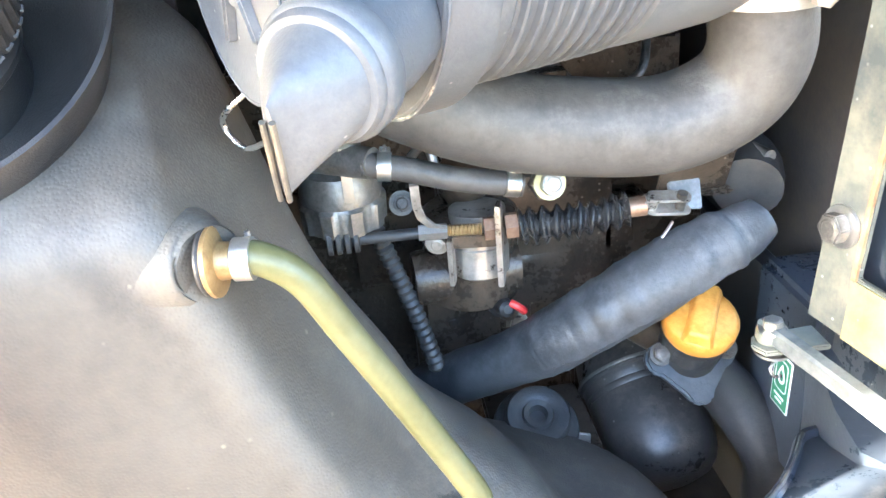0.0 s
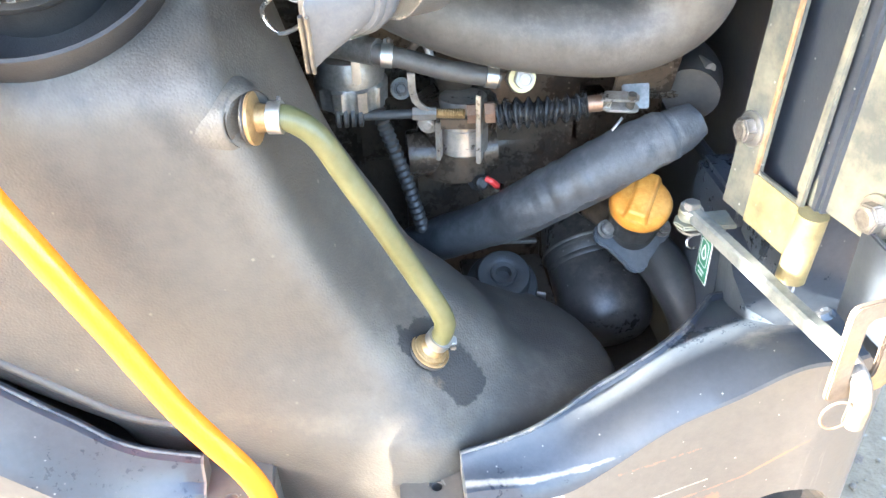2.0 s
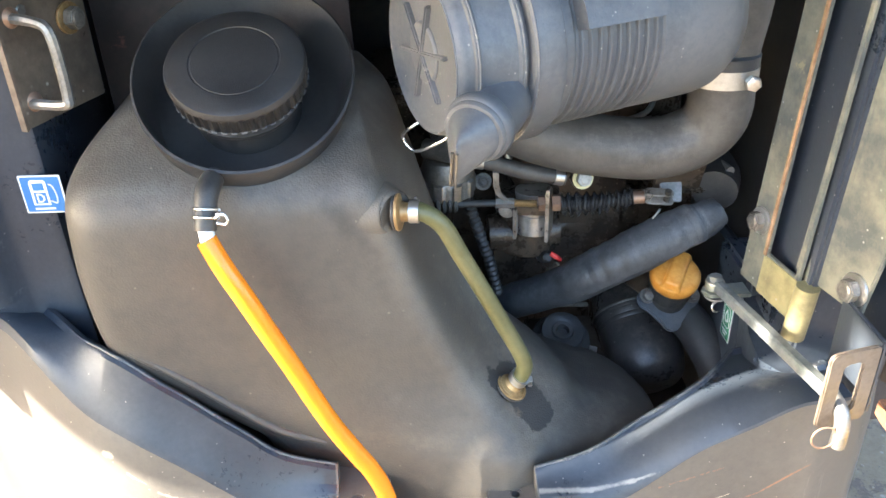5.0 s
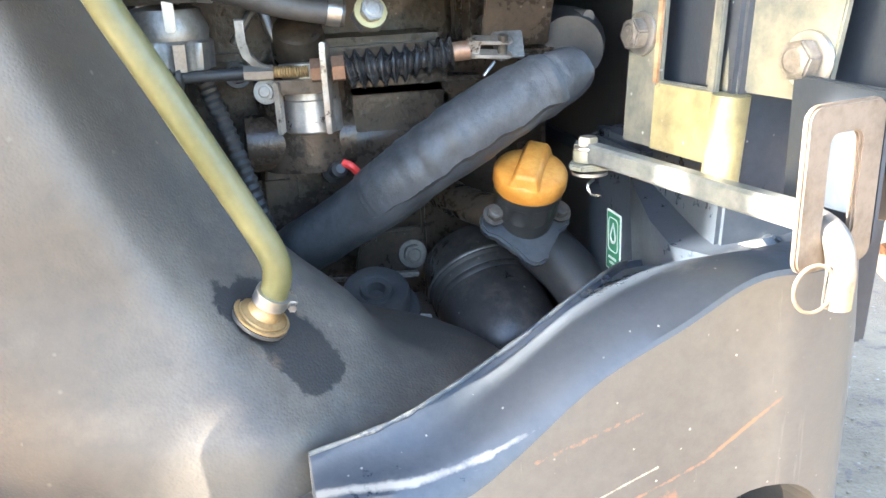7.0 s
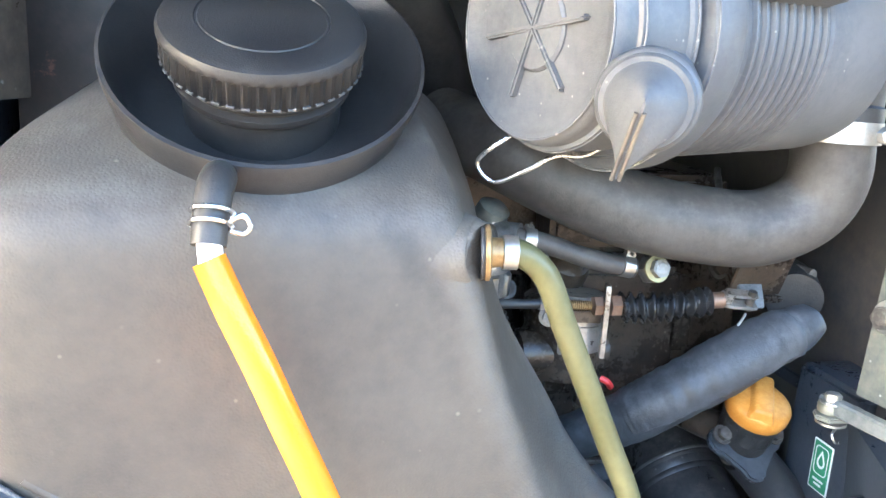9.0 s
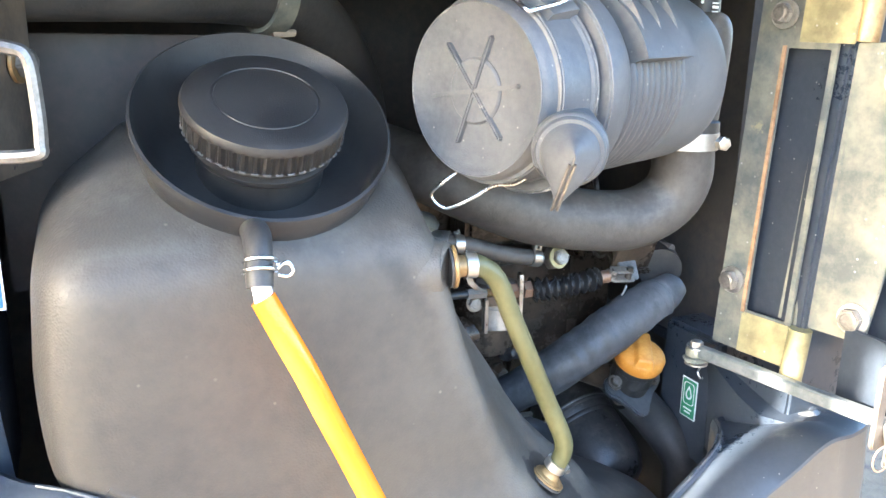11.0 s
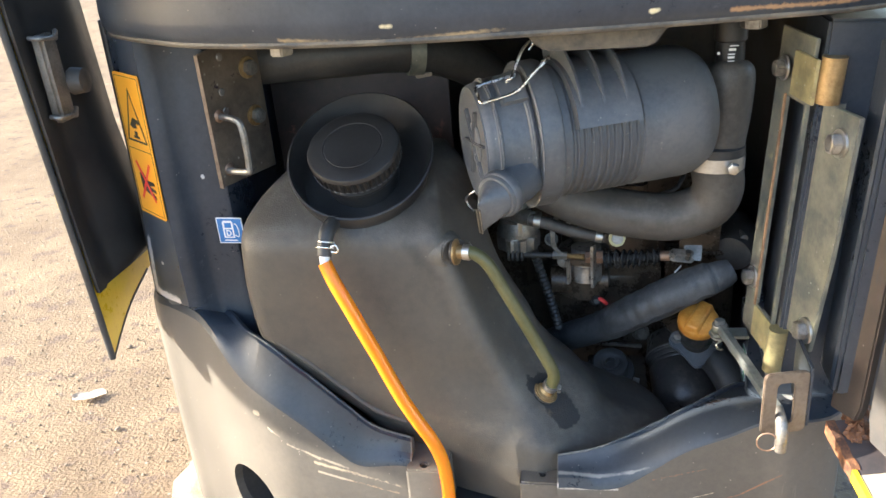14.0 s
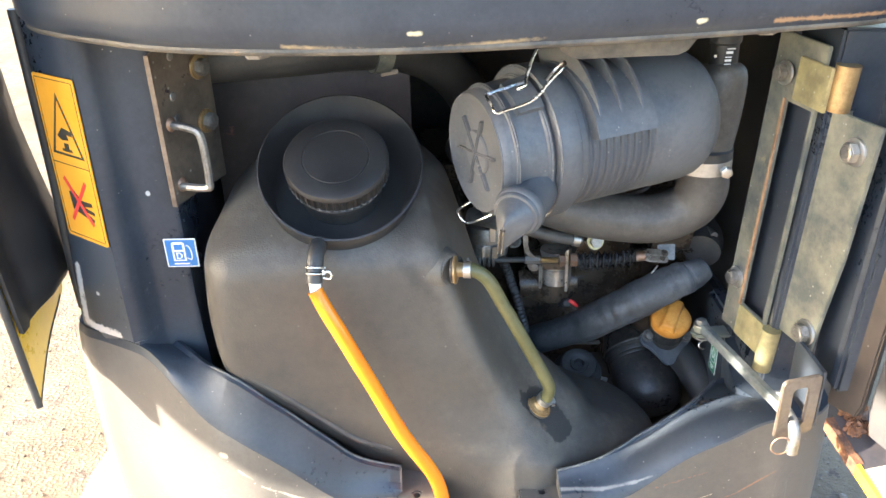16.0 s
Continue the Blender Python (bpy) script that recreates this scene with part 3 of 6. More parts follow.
cw_left = casting(LEFT_CURVE, left_profile, "sunlit dusty grey counterweight casting")
HOLE = frame_of((-0.188, 0.517, 0.964), (-0.45, -0.89, 0.05))
carve(cw_left, lathe([(0.049, -0.05), (0.049, 0.05)], HOLE, 32))


def hole_liner():
    part("hole_liner", loft([[HOLE @ Vector((r * math.cos(2 * math.pi * k / 32), r * math.sin(2 * math.pi * k / 32), h)) for k in range(32)] for r, h in ((0.004, -0.072), (0.040, -0.075), (0.0485, -0.07), (0.0485, -0.014), (0.0515, -0.014), (0.0515, -0.07))], True, False), M_DARK, body, "dark cast lifting hole")


hole_liner()

RIGHT_CURVE = spline([(0.235, 0.452, 1.081), (0.285, 0.454, 1.090), (0.335, 0.457, 1.113), (0.39, 0.462, 1.146), (0.435, 0.465, 1.157), (0.465, 0.467, 1.156), (0.50, 0.470, 1.152), (0.54, 0.487, 1.15), (0.558, 0.53, 1.15), (0.562, 0.7, 1.15), (0.562, 1.3, 1.15)], 6)


def right_profile(i, q, out):
    p, z = Vector((q[0], q[1], 0)), q[2]
    k = min(1.0, i / 22)
    depth, drop = 0.036 + 0.016 * k, 0.014 + 0.016 * ease(i / 10) - 0.028 * ease((i - 18) / 16)
    fall = 0.012 - 0.009 * ease((i - 8) / 8)
    corner = 1 - ease((i - 33) / 5)
    depth += corner * (0.018 * ease((i - 6) / 8) + 0.062 * ease((i - 17) / 14))
    low = corner * (0.020 * ease((i - 6) / 10) + 0.018 * ease((i - 18) / 12))
    inner = p - out * depth - Vector((0, 0, low))
    rim = [inner + Vector((0, 0, z - 0.010)), inner + out * 0.003 + Vector((0, 0, z - 0.001)), inner + out * 0.007 + Vector((0, 0, z)), inner + out * 0.011 + Vector((0, 0, z - 0.003)), p - out * 0.030 * min(1, depth / 0.05) + Vector((0, 0, z - drop * 0.48)), p - out * 0.013 + Vector((0, 0, z - drop * 0.74)),
           p - out * fall / 3 + Vector((0, 0, z - drop)), p + Vector((0, 0, z - drop - fall))]
    face = [p + Vector((0, 0, z - drop - fall)), p + out * 0.003 + Vector((0, 0, z - drop - 0.05)), p + out * 0.004 + Vector((0, 0, 0.9)), p + Vector((0, 0, 0.62)), p - out * 0.02 + Vector((0, 0, 0.45)), Vector((inner.x, inner.y, 0.45)), inner + Vector((0, 0, z - 0.010))]
    return rim, face


cw_right = casting(RIGHT_CURVE, right_profile, "scratched grey counterweight half")
HOLE = frame_of((0.478, 0.470, 0.975), (0.30, -0.95, 0.05))
carve(cw_right, lathe([(0.049, -0.05), (0.049, 0.05)], HOLE, 32))
hole_liner()
deck = [[(x0, y0, z), (x0 + 0.02, y0 + 0.004, z + 0.002), (0.520, y0 + 0.012, z + 0.003), (0.548, y0 + 0.03, z), (0.548, y0 + 0.03, z - 0.10), (x0 + 0.004, y0, z - 0.10)] for x0, y0, z in ((0.474, 0.512, 1.1440), (0.4560, 0.539, 1.1450), (0.4575, 0.57, 1.152), (0.466, 0.61, 1.162), (0.474, 0.64, 1.168))]
part("corner_deck", loft(deck), M_BODY, body, "navy deck behind the rim", True, 50)
end = [Vector(v) for v in right_profile(0, RIGHT_CURVE[0], Vector((0, -1, 0)))[0]]
part("rim_end", slab([(v.y, v.z) for v in end] + [(0.452, 0.95), (end[0].y, 0.95)], 0.002, Matrix(((0, 0, -1, 0.2352), (1, 0, 0, 0), (0, 1, 0, 0), (0, 0, 0, 1)))), M_CHASSIS, body)
end = [Vector(v) for v in left_profile(0, LEFT_CURVE[0], Vector((0, -1, 0)))[0]]
part("rim_end", slab([(v.y, v.z) for v in end] + [(0.476, 0.95), (end[0].y, 0.95)], 0.002, Matrix(((0, 0, 1, 0.0488), (1, 0, 0, 0), (0, 1, 0, 0), (0, 0, 0, 1)))), M_CHASSIS, body)


def tab(x0, x1, y0, y1, z0, z1, hole):
    cx, cy = (x0 + x1) / 2, (y0 + y1) / 2
    b = slab(rounded(x1 - x0, y1 - y0, 0.004), z1 - z0, Matrix.Translation((cx, cy, z0)), 0.002, [disc(0.004, 12, hole[0] - cx, hole[1] - cy)])
    return part("bracket_tab", b, M_CHASSIS, body, "grey bracket tab with a bolt hole")


tab(0.046, 0.098, 0.462, 0.520, 0.985, 1.062, (0.068, 0.474))
tab(0.188, 0.236, 0.456, 0.520, 0.985, 1.057, (0.215, 0.474))
part("sill", block((0.15, 0.10, 0.012), Matrix.Translation((0.145, 0.53, 0.990)), 0.002), M_DARK, body)

# pillar beside the opening: plan sections stacked upwards
PILLAR = [(-0.32, 0.92), (-0.352, 0.90), (-0.343, 0.70), (-0.324, 0.634), (-0.311, 0.604), (-0.288, 0.585), (-0.262, 0.564), (-0.250, 0.556), (-0.241, 0.560), (-0.234, 0.574), (-0.226, 0.588), (-0.214, 0.594), (-0.190, 0.593), (-0.183, 0.597), (-0.180, 0.612), (-0.180, 0.70), (-0.20, 0.92)]


def pillar_ring(z):
    low = max(0.0, (1.30 - z) / 0.13)
    tuck = 0.006 if z < 1.236 else 0.0
    ring = []
    for i, (x, y) in enumerate(PILLAR):
        outer = 1 <= i <= 8
        x += 0.010 * low * low if 9 <= i <= 13 else 0
        x -= 0.013 * max(0.0, min(1.0, (1.40 - z) / 0.14)) if 2 <= i <= 5 else 0
        y -= 0.014 * low * low if 9 <= i <= 13 else 0
        ring.append((x + (tuck * 0.6 if outer else 0), y + (tuck if outer else 0) + 0.05 * max(0, z - 1.36) * (1 if i < 9 else 0.3), z))
    return ring


part("pillar", loft([pillar_ring(z) for z in (1.17, 1.20, 1.2335, 1.2365, 1.27, 1.32, 1.40, 1.50, 1.612)]), M_BODY, body, "dark blue-black corner pillar", True, 40)

HOOD_CURVE = spline([(-0.355, 1.3), (-0.356, 0.9), (-0.342, 0.70), (-0.304, 0.601), (-0.258, 0.553), (-0.20, 0.512), (-0.13, 0.472), (-0.03, 0.444), (0.09, 0.432), (0.21, 0.436), (0.33, 0.446), (0.43, 0.460), (0.52, 0.478), (0.58, 0.52), (0.60, 0.62), (0.60, 1.3)], 5)


def hood_section(i, q, out):
    p = Vector((q[0], q[1], 0))
    return [p - out * 0.17 + Vector((0, 0, 1.612)), p - out * 0.13 + Vector((0, 0, 1.584)), p - out * 0.02 + Vector((0, 0, 1.588)), p - out * 0.006 + Vector((0, 0, 1.591)), p + Vector((0, 0, 1.599)),
            p + out * 0.001 + Vector((0, 0, 1.612)), p - out * 0.004 + Vector((0, 0, 1.68)), p - out * 0.02 + Vector((0, 0, 1.80)), p - out * 0.06 + Vector((0, 0, 1.84)), p - out * 0.17 + Vector((0, 0, 1.85))]


part("hood", loft(along(HOOD_CURVE, flip(hood_section))), M_BODY, body, "dark blue-grey hood edge with chipped paint", True, 40)
# dust and rust, with the lip's lit look put into the tan colour
part("hood_lip", tube([(q[0] * 0.985, q[1] + 0.009, 1.5895) for q in HOOD_CURVE[14:66]], 0.0042, 10, 1), M_LIP, body, "dusty lower lip of the hood, lit look put into its tan")
top = slab([(q[0] * 0.80 + 0.02, q[1] + 0.10) for q in HOOD_CURVE], 0.02, Matrix.Translation((0, 0, 1.83)))
part("hood_top", top, M_BODY, body)
for at in ((-0.064, 0.556, 1.5765), (0.438, 0.566, 1.578)):
    b = bolt(at, (0, 0, -1), body, 0.0125, M_BOLT, True, M_BOLT)
# inner walls of the bay
part("bay_wall", block((0.90, 0.02, 1.2), Matrix.Translation((0.12, 1.12, 1.2)), 0), M_HULL, body, "dark dirty inner wall")
part("bay_wall", block((0.02, 0.62, 1.2), Matrix.Translation((-0.30, 0.95, 1.2)), 0), M_HULL, body)
part("bay_wall", block((0.02, 0.62, 1.2), Matrix.Translation((0.53, 0.98, 1.1)), 0), M_HULL, body)
part("bay_floor", block((0.86, 0.66, 0.02), Matrix.Translation((0.12, 0.81, 0.86)), 0), M_HULL, body)
rings = []
for k in range(15):
    f = k / 14
    rings.append([(-0.66 + 0.30 * u, 0.90 + 0.9 * f, 0.60 - 0.10 * f - h + 0.02 * noise.noise((9 * f, 5 * u, 3)) - (0.10 if k == 0 else 0)) for u, h in ((0, 0.10), (0.08, 0.02), (0.3, 0.0), (0.5, 0.012), (0.7, 0.0), (0.92, 0.02), (1, 0.10), (1, 0.7), (0, 0.7))])
part("track_guard", loft(rings), M_CAKED, body, "mud caked guard over the track", True, 40)
part("rear_body", block((0.92, 1.7, 1.38), Matrix.Translation((0.12, 2.16, 1.14)), 0.03), M_BODY, body)
part("undercarriage_frame", block((0.84, 2.4, 0.68), Matrix.Translation((0.11, 1.71, 0.135)), 0.02), M_CAKED, body, "mud caked undercarriage")

# ---------------------------------------------------------------- fuel tank
tank = thing("fuel_tank", "black grained plastic fuel tank with dusty shoulders", "fuel tank")
# per height: left x, front y, ridge (x, y), right (x, y), back y
TANK = [
    (1.000, -0.010, 0.530, 0.215, 0.484, 0.400, 0.572, 0.74),
    (1.048, -0.019, 0.525, 0.221, 0.478, 0.396, 0.570, 0.74),
    (1.064, -0.023, 0.522, 0.224, 0.479, 0.376, 0.571, 0.74),
    (1.084, -0.028, 0.518, 0.224, 0.482, 0.318, 0.574, 0.74),
    (1.100, -0.038, 0.516, 0.214, 0.490, 0.298, 0.572, 0.74),
    (1.116, -0.055, 0.514, 0.204, 0.499, 0.286, 0.576, 0.74),
    (1.140, -0.082, 0.512, 0.188, 0.507, 0.258, 0.585, 0.74),
    (1.165, -0.110, 0.511, 0.172, 0.512, 0.234, 0.594, 0.74),
    (1.190, -0.138, 0.510, 0.160, 0.512, 0.216, 0.602, 0.74),
    (1.212, -0.152, 0.509, 0.151, 0.511, 0.204, 0.610, 0.74),
    (1.270, -0.156, 0.506, 0.130, 0.512, 0.168, 0.625, 0.74),
    (1.320, -0.153, 0.503, 0.116, 0.512, 0.150, 0.632, 0.74),
    (1.348, -0.150, 0.505, 0.108, 0.515, 0.142, 0.636, 0.74),
    (1.366, -0.144, 0.518, 0.102, 0.527, 0.136, 0.641, 0.74),
    (1.384, -0.130, 0.546, 0.096, 0.552, 0.130, 0.647, 0.735),
    (1.404, -0.106, 0.580, 0.088, 0.587, 0.120, 0.658, 0.73),
    (1.422, -0.085, 0.620, 0.070, 0.625, 0.098, 0.675, 0.72),
]


def smooth_loop(points, rounds=3):
    for _ in range(rounds):
        out = []
        for i, p in enumerate(points):
            q = points[(i + 1) % len(points)]
            out += [tuple(0.75 * a + 0.25 * b for a, b in zip(p, q)), tuple(0.25 * a + 0.75 * b for a, b in zip(p, q))]
        points = out
    return points


def tank_ring(z, xl, yf, xr, yr, xs, ys, yb):
    mid = (xl + xr) / 2
    return [(x, y, z) for x, y in smooth_loop([(xl, yf + 0.085), (xl, yf + 0.034), (xl + 0.020, yf + 0.004), (xl + 0.06, yf), (mid, (yf + yr) / 2), (xr - 0.030, yr - 0.001), (xr, yr), (xr + 0.22 * (xs - xr), yr + 0.24 * (ys - yr)), ((xr + xs) / 2, (yr + ys) / 2), (xs, ys), (xs - 0.06, yb - 0.03), (mid, yb), (xl, yb), (xl, (yf + yb) / 2)])]


tank_skin = part("tank_body", loft([tank_ring(*row) for row in spline(TANK, 4)]), M_TANK, tank, "", True, 60)
part("seam_bead", tube([(0.040, 0.516, 1.097), (0.0, 0.515, 1.114), (-0.035, 0.514, 1.144), (-0.08, 0.513, 1.186), (-0.118, 0.515, 1.214)], 0.0042, 12, 6), M_TANK, tank)
part("shoulder_boss", tube([(-0.01, 0.612, 1.280), (0.04, 0.580, 1.301), (0.074, 0.5555, 1.317), (0.098, 0.5385, 1.327), (0.1125, 0.5275, 1.3315), (0.1175, 0.5240, 1.3325), (0.1188, 0.5228, 1.3325)], [0.086, 0.066, 0.0475, 0.0320, 0.0220, 0.0180, 0.0160], 44, 6), M_TANK, tank)


def filler():
    base = frame_of((-0.001, 0.600, 1.352), (0.0, -0.42, 0.91))
    rim = frame_of((0.003, 0.581, 1.434), (0.02, -0.64, 0.77))
    n = 64

    def ring(k, r, lift=0.0):
        """Between the base circle (k 0) and the slanted rim (k 1)."""
        out = []
        for i in range(n):
            t = 2 * math.pi * i / n
            p = base @ Vector((r * math.cos(t), r * math.sin(t), lift))
            q = rim @ Vector((r * math.cos(t), r * math.sin(t), lift))
            out.append(p.lerp(q, k))
        return out

    rings = [ring(-0.15, 0.062), ring(0.0, 0.066), ring(0.35, 0.073), ring(0.75, 0.083), ring(0.97, 0.0895), ring(1.0, 0.0895, 0.001), ring(1.01, 0.0875, 0.001), ring(0.95, 0.0855), ring(0.74, 0.0785), ring(0.62, 0.0725), ring(0.57, 0.064), ring(0.55, 0.03)]
    carve(tank_skin, loft([ring(k, r) for k, r in ((-0.02, 0.058), (0.25, 0.0665), (0.6, 0.0765), (1.0, 0.087), (1.3, 0.09))]))
    part("filler_cup", loft(rings), M_CAP, tank, "black funnel-shaped spill cup")
    m = frame_of((0.001, 0.589, 1.406), (0.0, -0.50, 0.866))
    part("filler_neck", lathe([(0.0445, -0.05), (0.0445, 0.012), (0.0480, 0.0135), (0.0490, 0.015), (0.0490, 0.0180), (0.0455, 0.0195), (0.0455, 0.0225), (0.0488, 0.0235), (0.0495, 0.0245), (0.0488, 0.0258), (0.044, 0.0262), (0.044, 0.030)], m, 40), M_CAP, tank)
    segs, rings = 176, []
    for r, h, k in ((0.044, 0.0265, 1), (0.0530, 0.0270, 1), (0.0545, 0.029, 1), (0.0550, 0.0435, 1), (0.0556, 0.0445, 0), (0.0556, 0.0475, 0), (0.0540, 0.0505, 0), (0.0505, 0.0520, 0), (0.036, 0.0522, 0), (0.0355, 0.0514, 0), (0.0345, 0.0514, 0), (0.034, 0.0522, 0), (0.01, 0.0525, 0)):
        ring_ = []
        for i in range(segs):
            t = 2 * math.pi * i / segs
            dip = 0.0022 * k * (1 if (i % 4) in (1, 2) else 0)
            ring_.append(m @ Vector(((r - dip) * math.cos(t), (r - dip) * math.sin(t), h)))
        rings.append(ring_)
    part("fuel_cap", loft(rings), M_CAP, tank, "black ribbed screw cap with a moulded ring")
    ticks = bmesh.new()
    for i in range(44):
        t = 2 * math.pi * (i * 4 + 3.5) / 176
        block((0.0012, 0.0042, 0.0011), m @ pose(0, 0, 0, 0, 0, math.degrees(t)) @ Matrix.Translation((0.0545, 0, 0.0298)), 0, ticks)
    part("rib_wear", ticks, M_BEAD, tank, "pale worn rib ends of the cap")


filler()
# drain stub, spring clamp and amber hose
stub = thing("drain_hose", "amber fuel-filled clear hose from the spill cup", "hose")
part("rubber_stub", tube([(-0.0198, 0.520, 1.372), (-0.0203, 0.5075, 1.3725), (-0.0215, 0.4975, 1.3685), (-0.0230, 0.4890, 1.3565), (-0.0238, 0.4840, 1.345)], [0.0086, 0.0090, 0.0090, 0.0086, 0.0084], 22, 6), M_RUBBER, stub, "black rubber sleeve on the drain")
part("nipple", tube([(-0.0236, 0.4835, 1.350), (-0.0215, 0.4775, 1.330)], 0.0060, 14, 1), M_WHITE, stub, "milky clear hose end")
part("amber_hose", tube([(-0.0232, 0.4790, 1.3395), (-0.0130, 0.4735, 1.3175), (-0.0004, 0.4705, 1.291), (0.0135, 0.4690, 1.2585), (0.0285, 0.4675, 1.2240), (0.0420, 0.4650, 1.1930), (0.0555, 0.4625, 1.1640), (0.0710, 0.4605, 1.1360), (0.0845, 0.4590, 1.1130), (0.0935, 0.4585, 1.0900), (0.0978, 0.4590, 1.0640), (0.0985, 0.4620, 1.0300), (0.0960, 0.470, 0.96)], [0.0080, 0.0082] + [0.0083] * 11, 20, 8), M_AMBER, stub, "orange translucent tube")
for dz in (0.0, 0.0055):
    m = frame_of((-0.0228 + 0.1 * dz, 0.4868 + 0.55 * dz, 1.3545 + dz), (0.08, 0.46, 0.88))
    part("spring_clamp", tube([m @ Vector((0.0098 * math.cos(t), 0.0098 * math.sin(t), 0)) for t in (0.3 * k for k in range(21))], 0.0011, 8, 3), M_BRIGHT, stub)
wire("clamp_ear", [(-0.0135, 0.4800, 1.353), (-0.0075, 0.4790, 1.352), (-0.0045, 0.4785, 1.355), (-0.0070, 0.4800, 1.3595), (-0.0135, 0.4825, 1.3585)], 0.0012, M_BRIGHT, stub)
wire("clamp_ear", [(-0.0140, 0.4790, 1.3575), (-0.0080, 0.4795, 1.3610), (-0.0050, 0.4790, 1.3580)], 0.0011, M_BRIGHT, stub)

# olive vent hose with brass fittings
vent = thing("breather_hose", "olive rubber hose clamped between two brass tank fittings", "hose")
part("brass_flange", lathe([(0.008, 0), (0.0150, 0), (0.0158, 0.0008), (0.0158, 0.0026), (0.0140, 0.0034), (0.0085, 0.004), (0.0080, 0.010), (0.006, 0.011)], frame_of((0.1205, 0.5225, 1.3325), (0.97, -0.2, 0.05)), 36), M_BRASS, vent)
part("seal_ring", lathe([(0.008, 0), (0.0150, 0), (0.0153, 0.0012), (0.0146, 0.0024), (0.008, 0.0024)], frame_of((0.1182, 0.5230, 1.3325), (0.97, -0.2, 0.05)), 36), M_RUBBER, vent, "black rubber seal behind the fitting")
low = frame_of((0.2172, 0.5325, 1.1355), (0.52, -0.24, 0.82))
part("brass_flange", lathe([(0.008, 0), (0.0150, 0), (0.0157, 0.0007), (0.0157, 0.0019), (0.0148, 0.0024), (0.0141, 0.0024), (0.0138, 0.0018), (0.0132, 0.0018), (0.0128, 0.0028), (0.0112, 0.0031), (0.0092, 0.0040), (0.0085, 0.0065), (0.006, 0.0090)], low, 40), M_BRASS, vent)
part("seal_ring", lathe([(0.008, -0.002), (0.0160, -0.002), (0.0164, -0.001), (0.0160, 0.0003), (0.008, 0.0003)], low, 40), M_RUBBER, vent)
part("hose", tube([(0.128, 0.5210, 1.3330), (0.141, 0.5195, 1.3325), (0.157, 0.5200, 1.3190), (0.172, 0.5225, 1.2880), (0.190, 0.5245, 1.2510), (0.209, 0.5260, 1.2110), (0.2245, 0.5260, 1.1785), (0.2285, 0.5265, 1.1640), (0.2260, 0.5290, 1.1510), (0.2215, 0.5320, 1.1425)], 0.0076, 20, 8), M_OLIVE, vent)


def band_clamp(at, way, r, parent, width=0.008, mat=None):
    m = frame_of(at, way)
    part("clamp", lathe([(r - 0.0005, -width / 2), (r + 0.0012, -width / 2), (r + 0.0012, width / 2), (r - 0.0005, width / 2)], m, 28), mat or M_STEEL, parent)
    part("clamp_ear", slab([(r - 0.001, -0.0040), (r + 0.0042, -0.0034), (r + 0.0050, -0.0022), (r + 0.0050, 0.0022), (r + 0.0042, 0.0034), (r - 0.001, 0.0040)], width * 0.8, m @ Matrix.Translation((0, 0, -width * 0.4)), 0.0005), mat or M_STEEL, parent)
    part("clamp_screw", tube([m @ Vector((r + 0.0026, -0.0062, 0)), m @ Vector((r + 0.0026, -0.0040, 0)), m @ Vector((r + 0.0026, 0.0080, 0))], [0.0024, 0.0024, 0.0013], 6, 1), M_BOLT, parent)


band_clamp((0.1345, 0.5202, 1.3330), (0.97, -0.15, 0), 0.0083, vent)
band_clamp((0.2242, 0.5302, 1.1472), (0.45, -0.28, 0.85), 0.0084, vent, 0.007, M_STEEL)
part("hose_adapter", lathe([(0.0065, 0), (0.0065, 0.012)], frame_of((0.1225, 0.5220, 1.3327), (0.97, -0.2, 0.02)), 16), M_COPPER, vent)

# ---------------------------------------------------------------- air cleaner
cleaner = thing("air_cleaner", "grey plastic cylindrical air cleaner canister", "air cleaner")
AX = Vector((0.926, 0.3775, 0.017)).normalized()
AM = frame_of((0.146, 0.547, 1.4545), AX, (0, 0, 1))


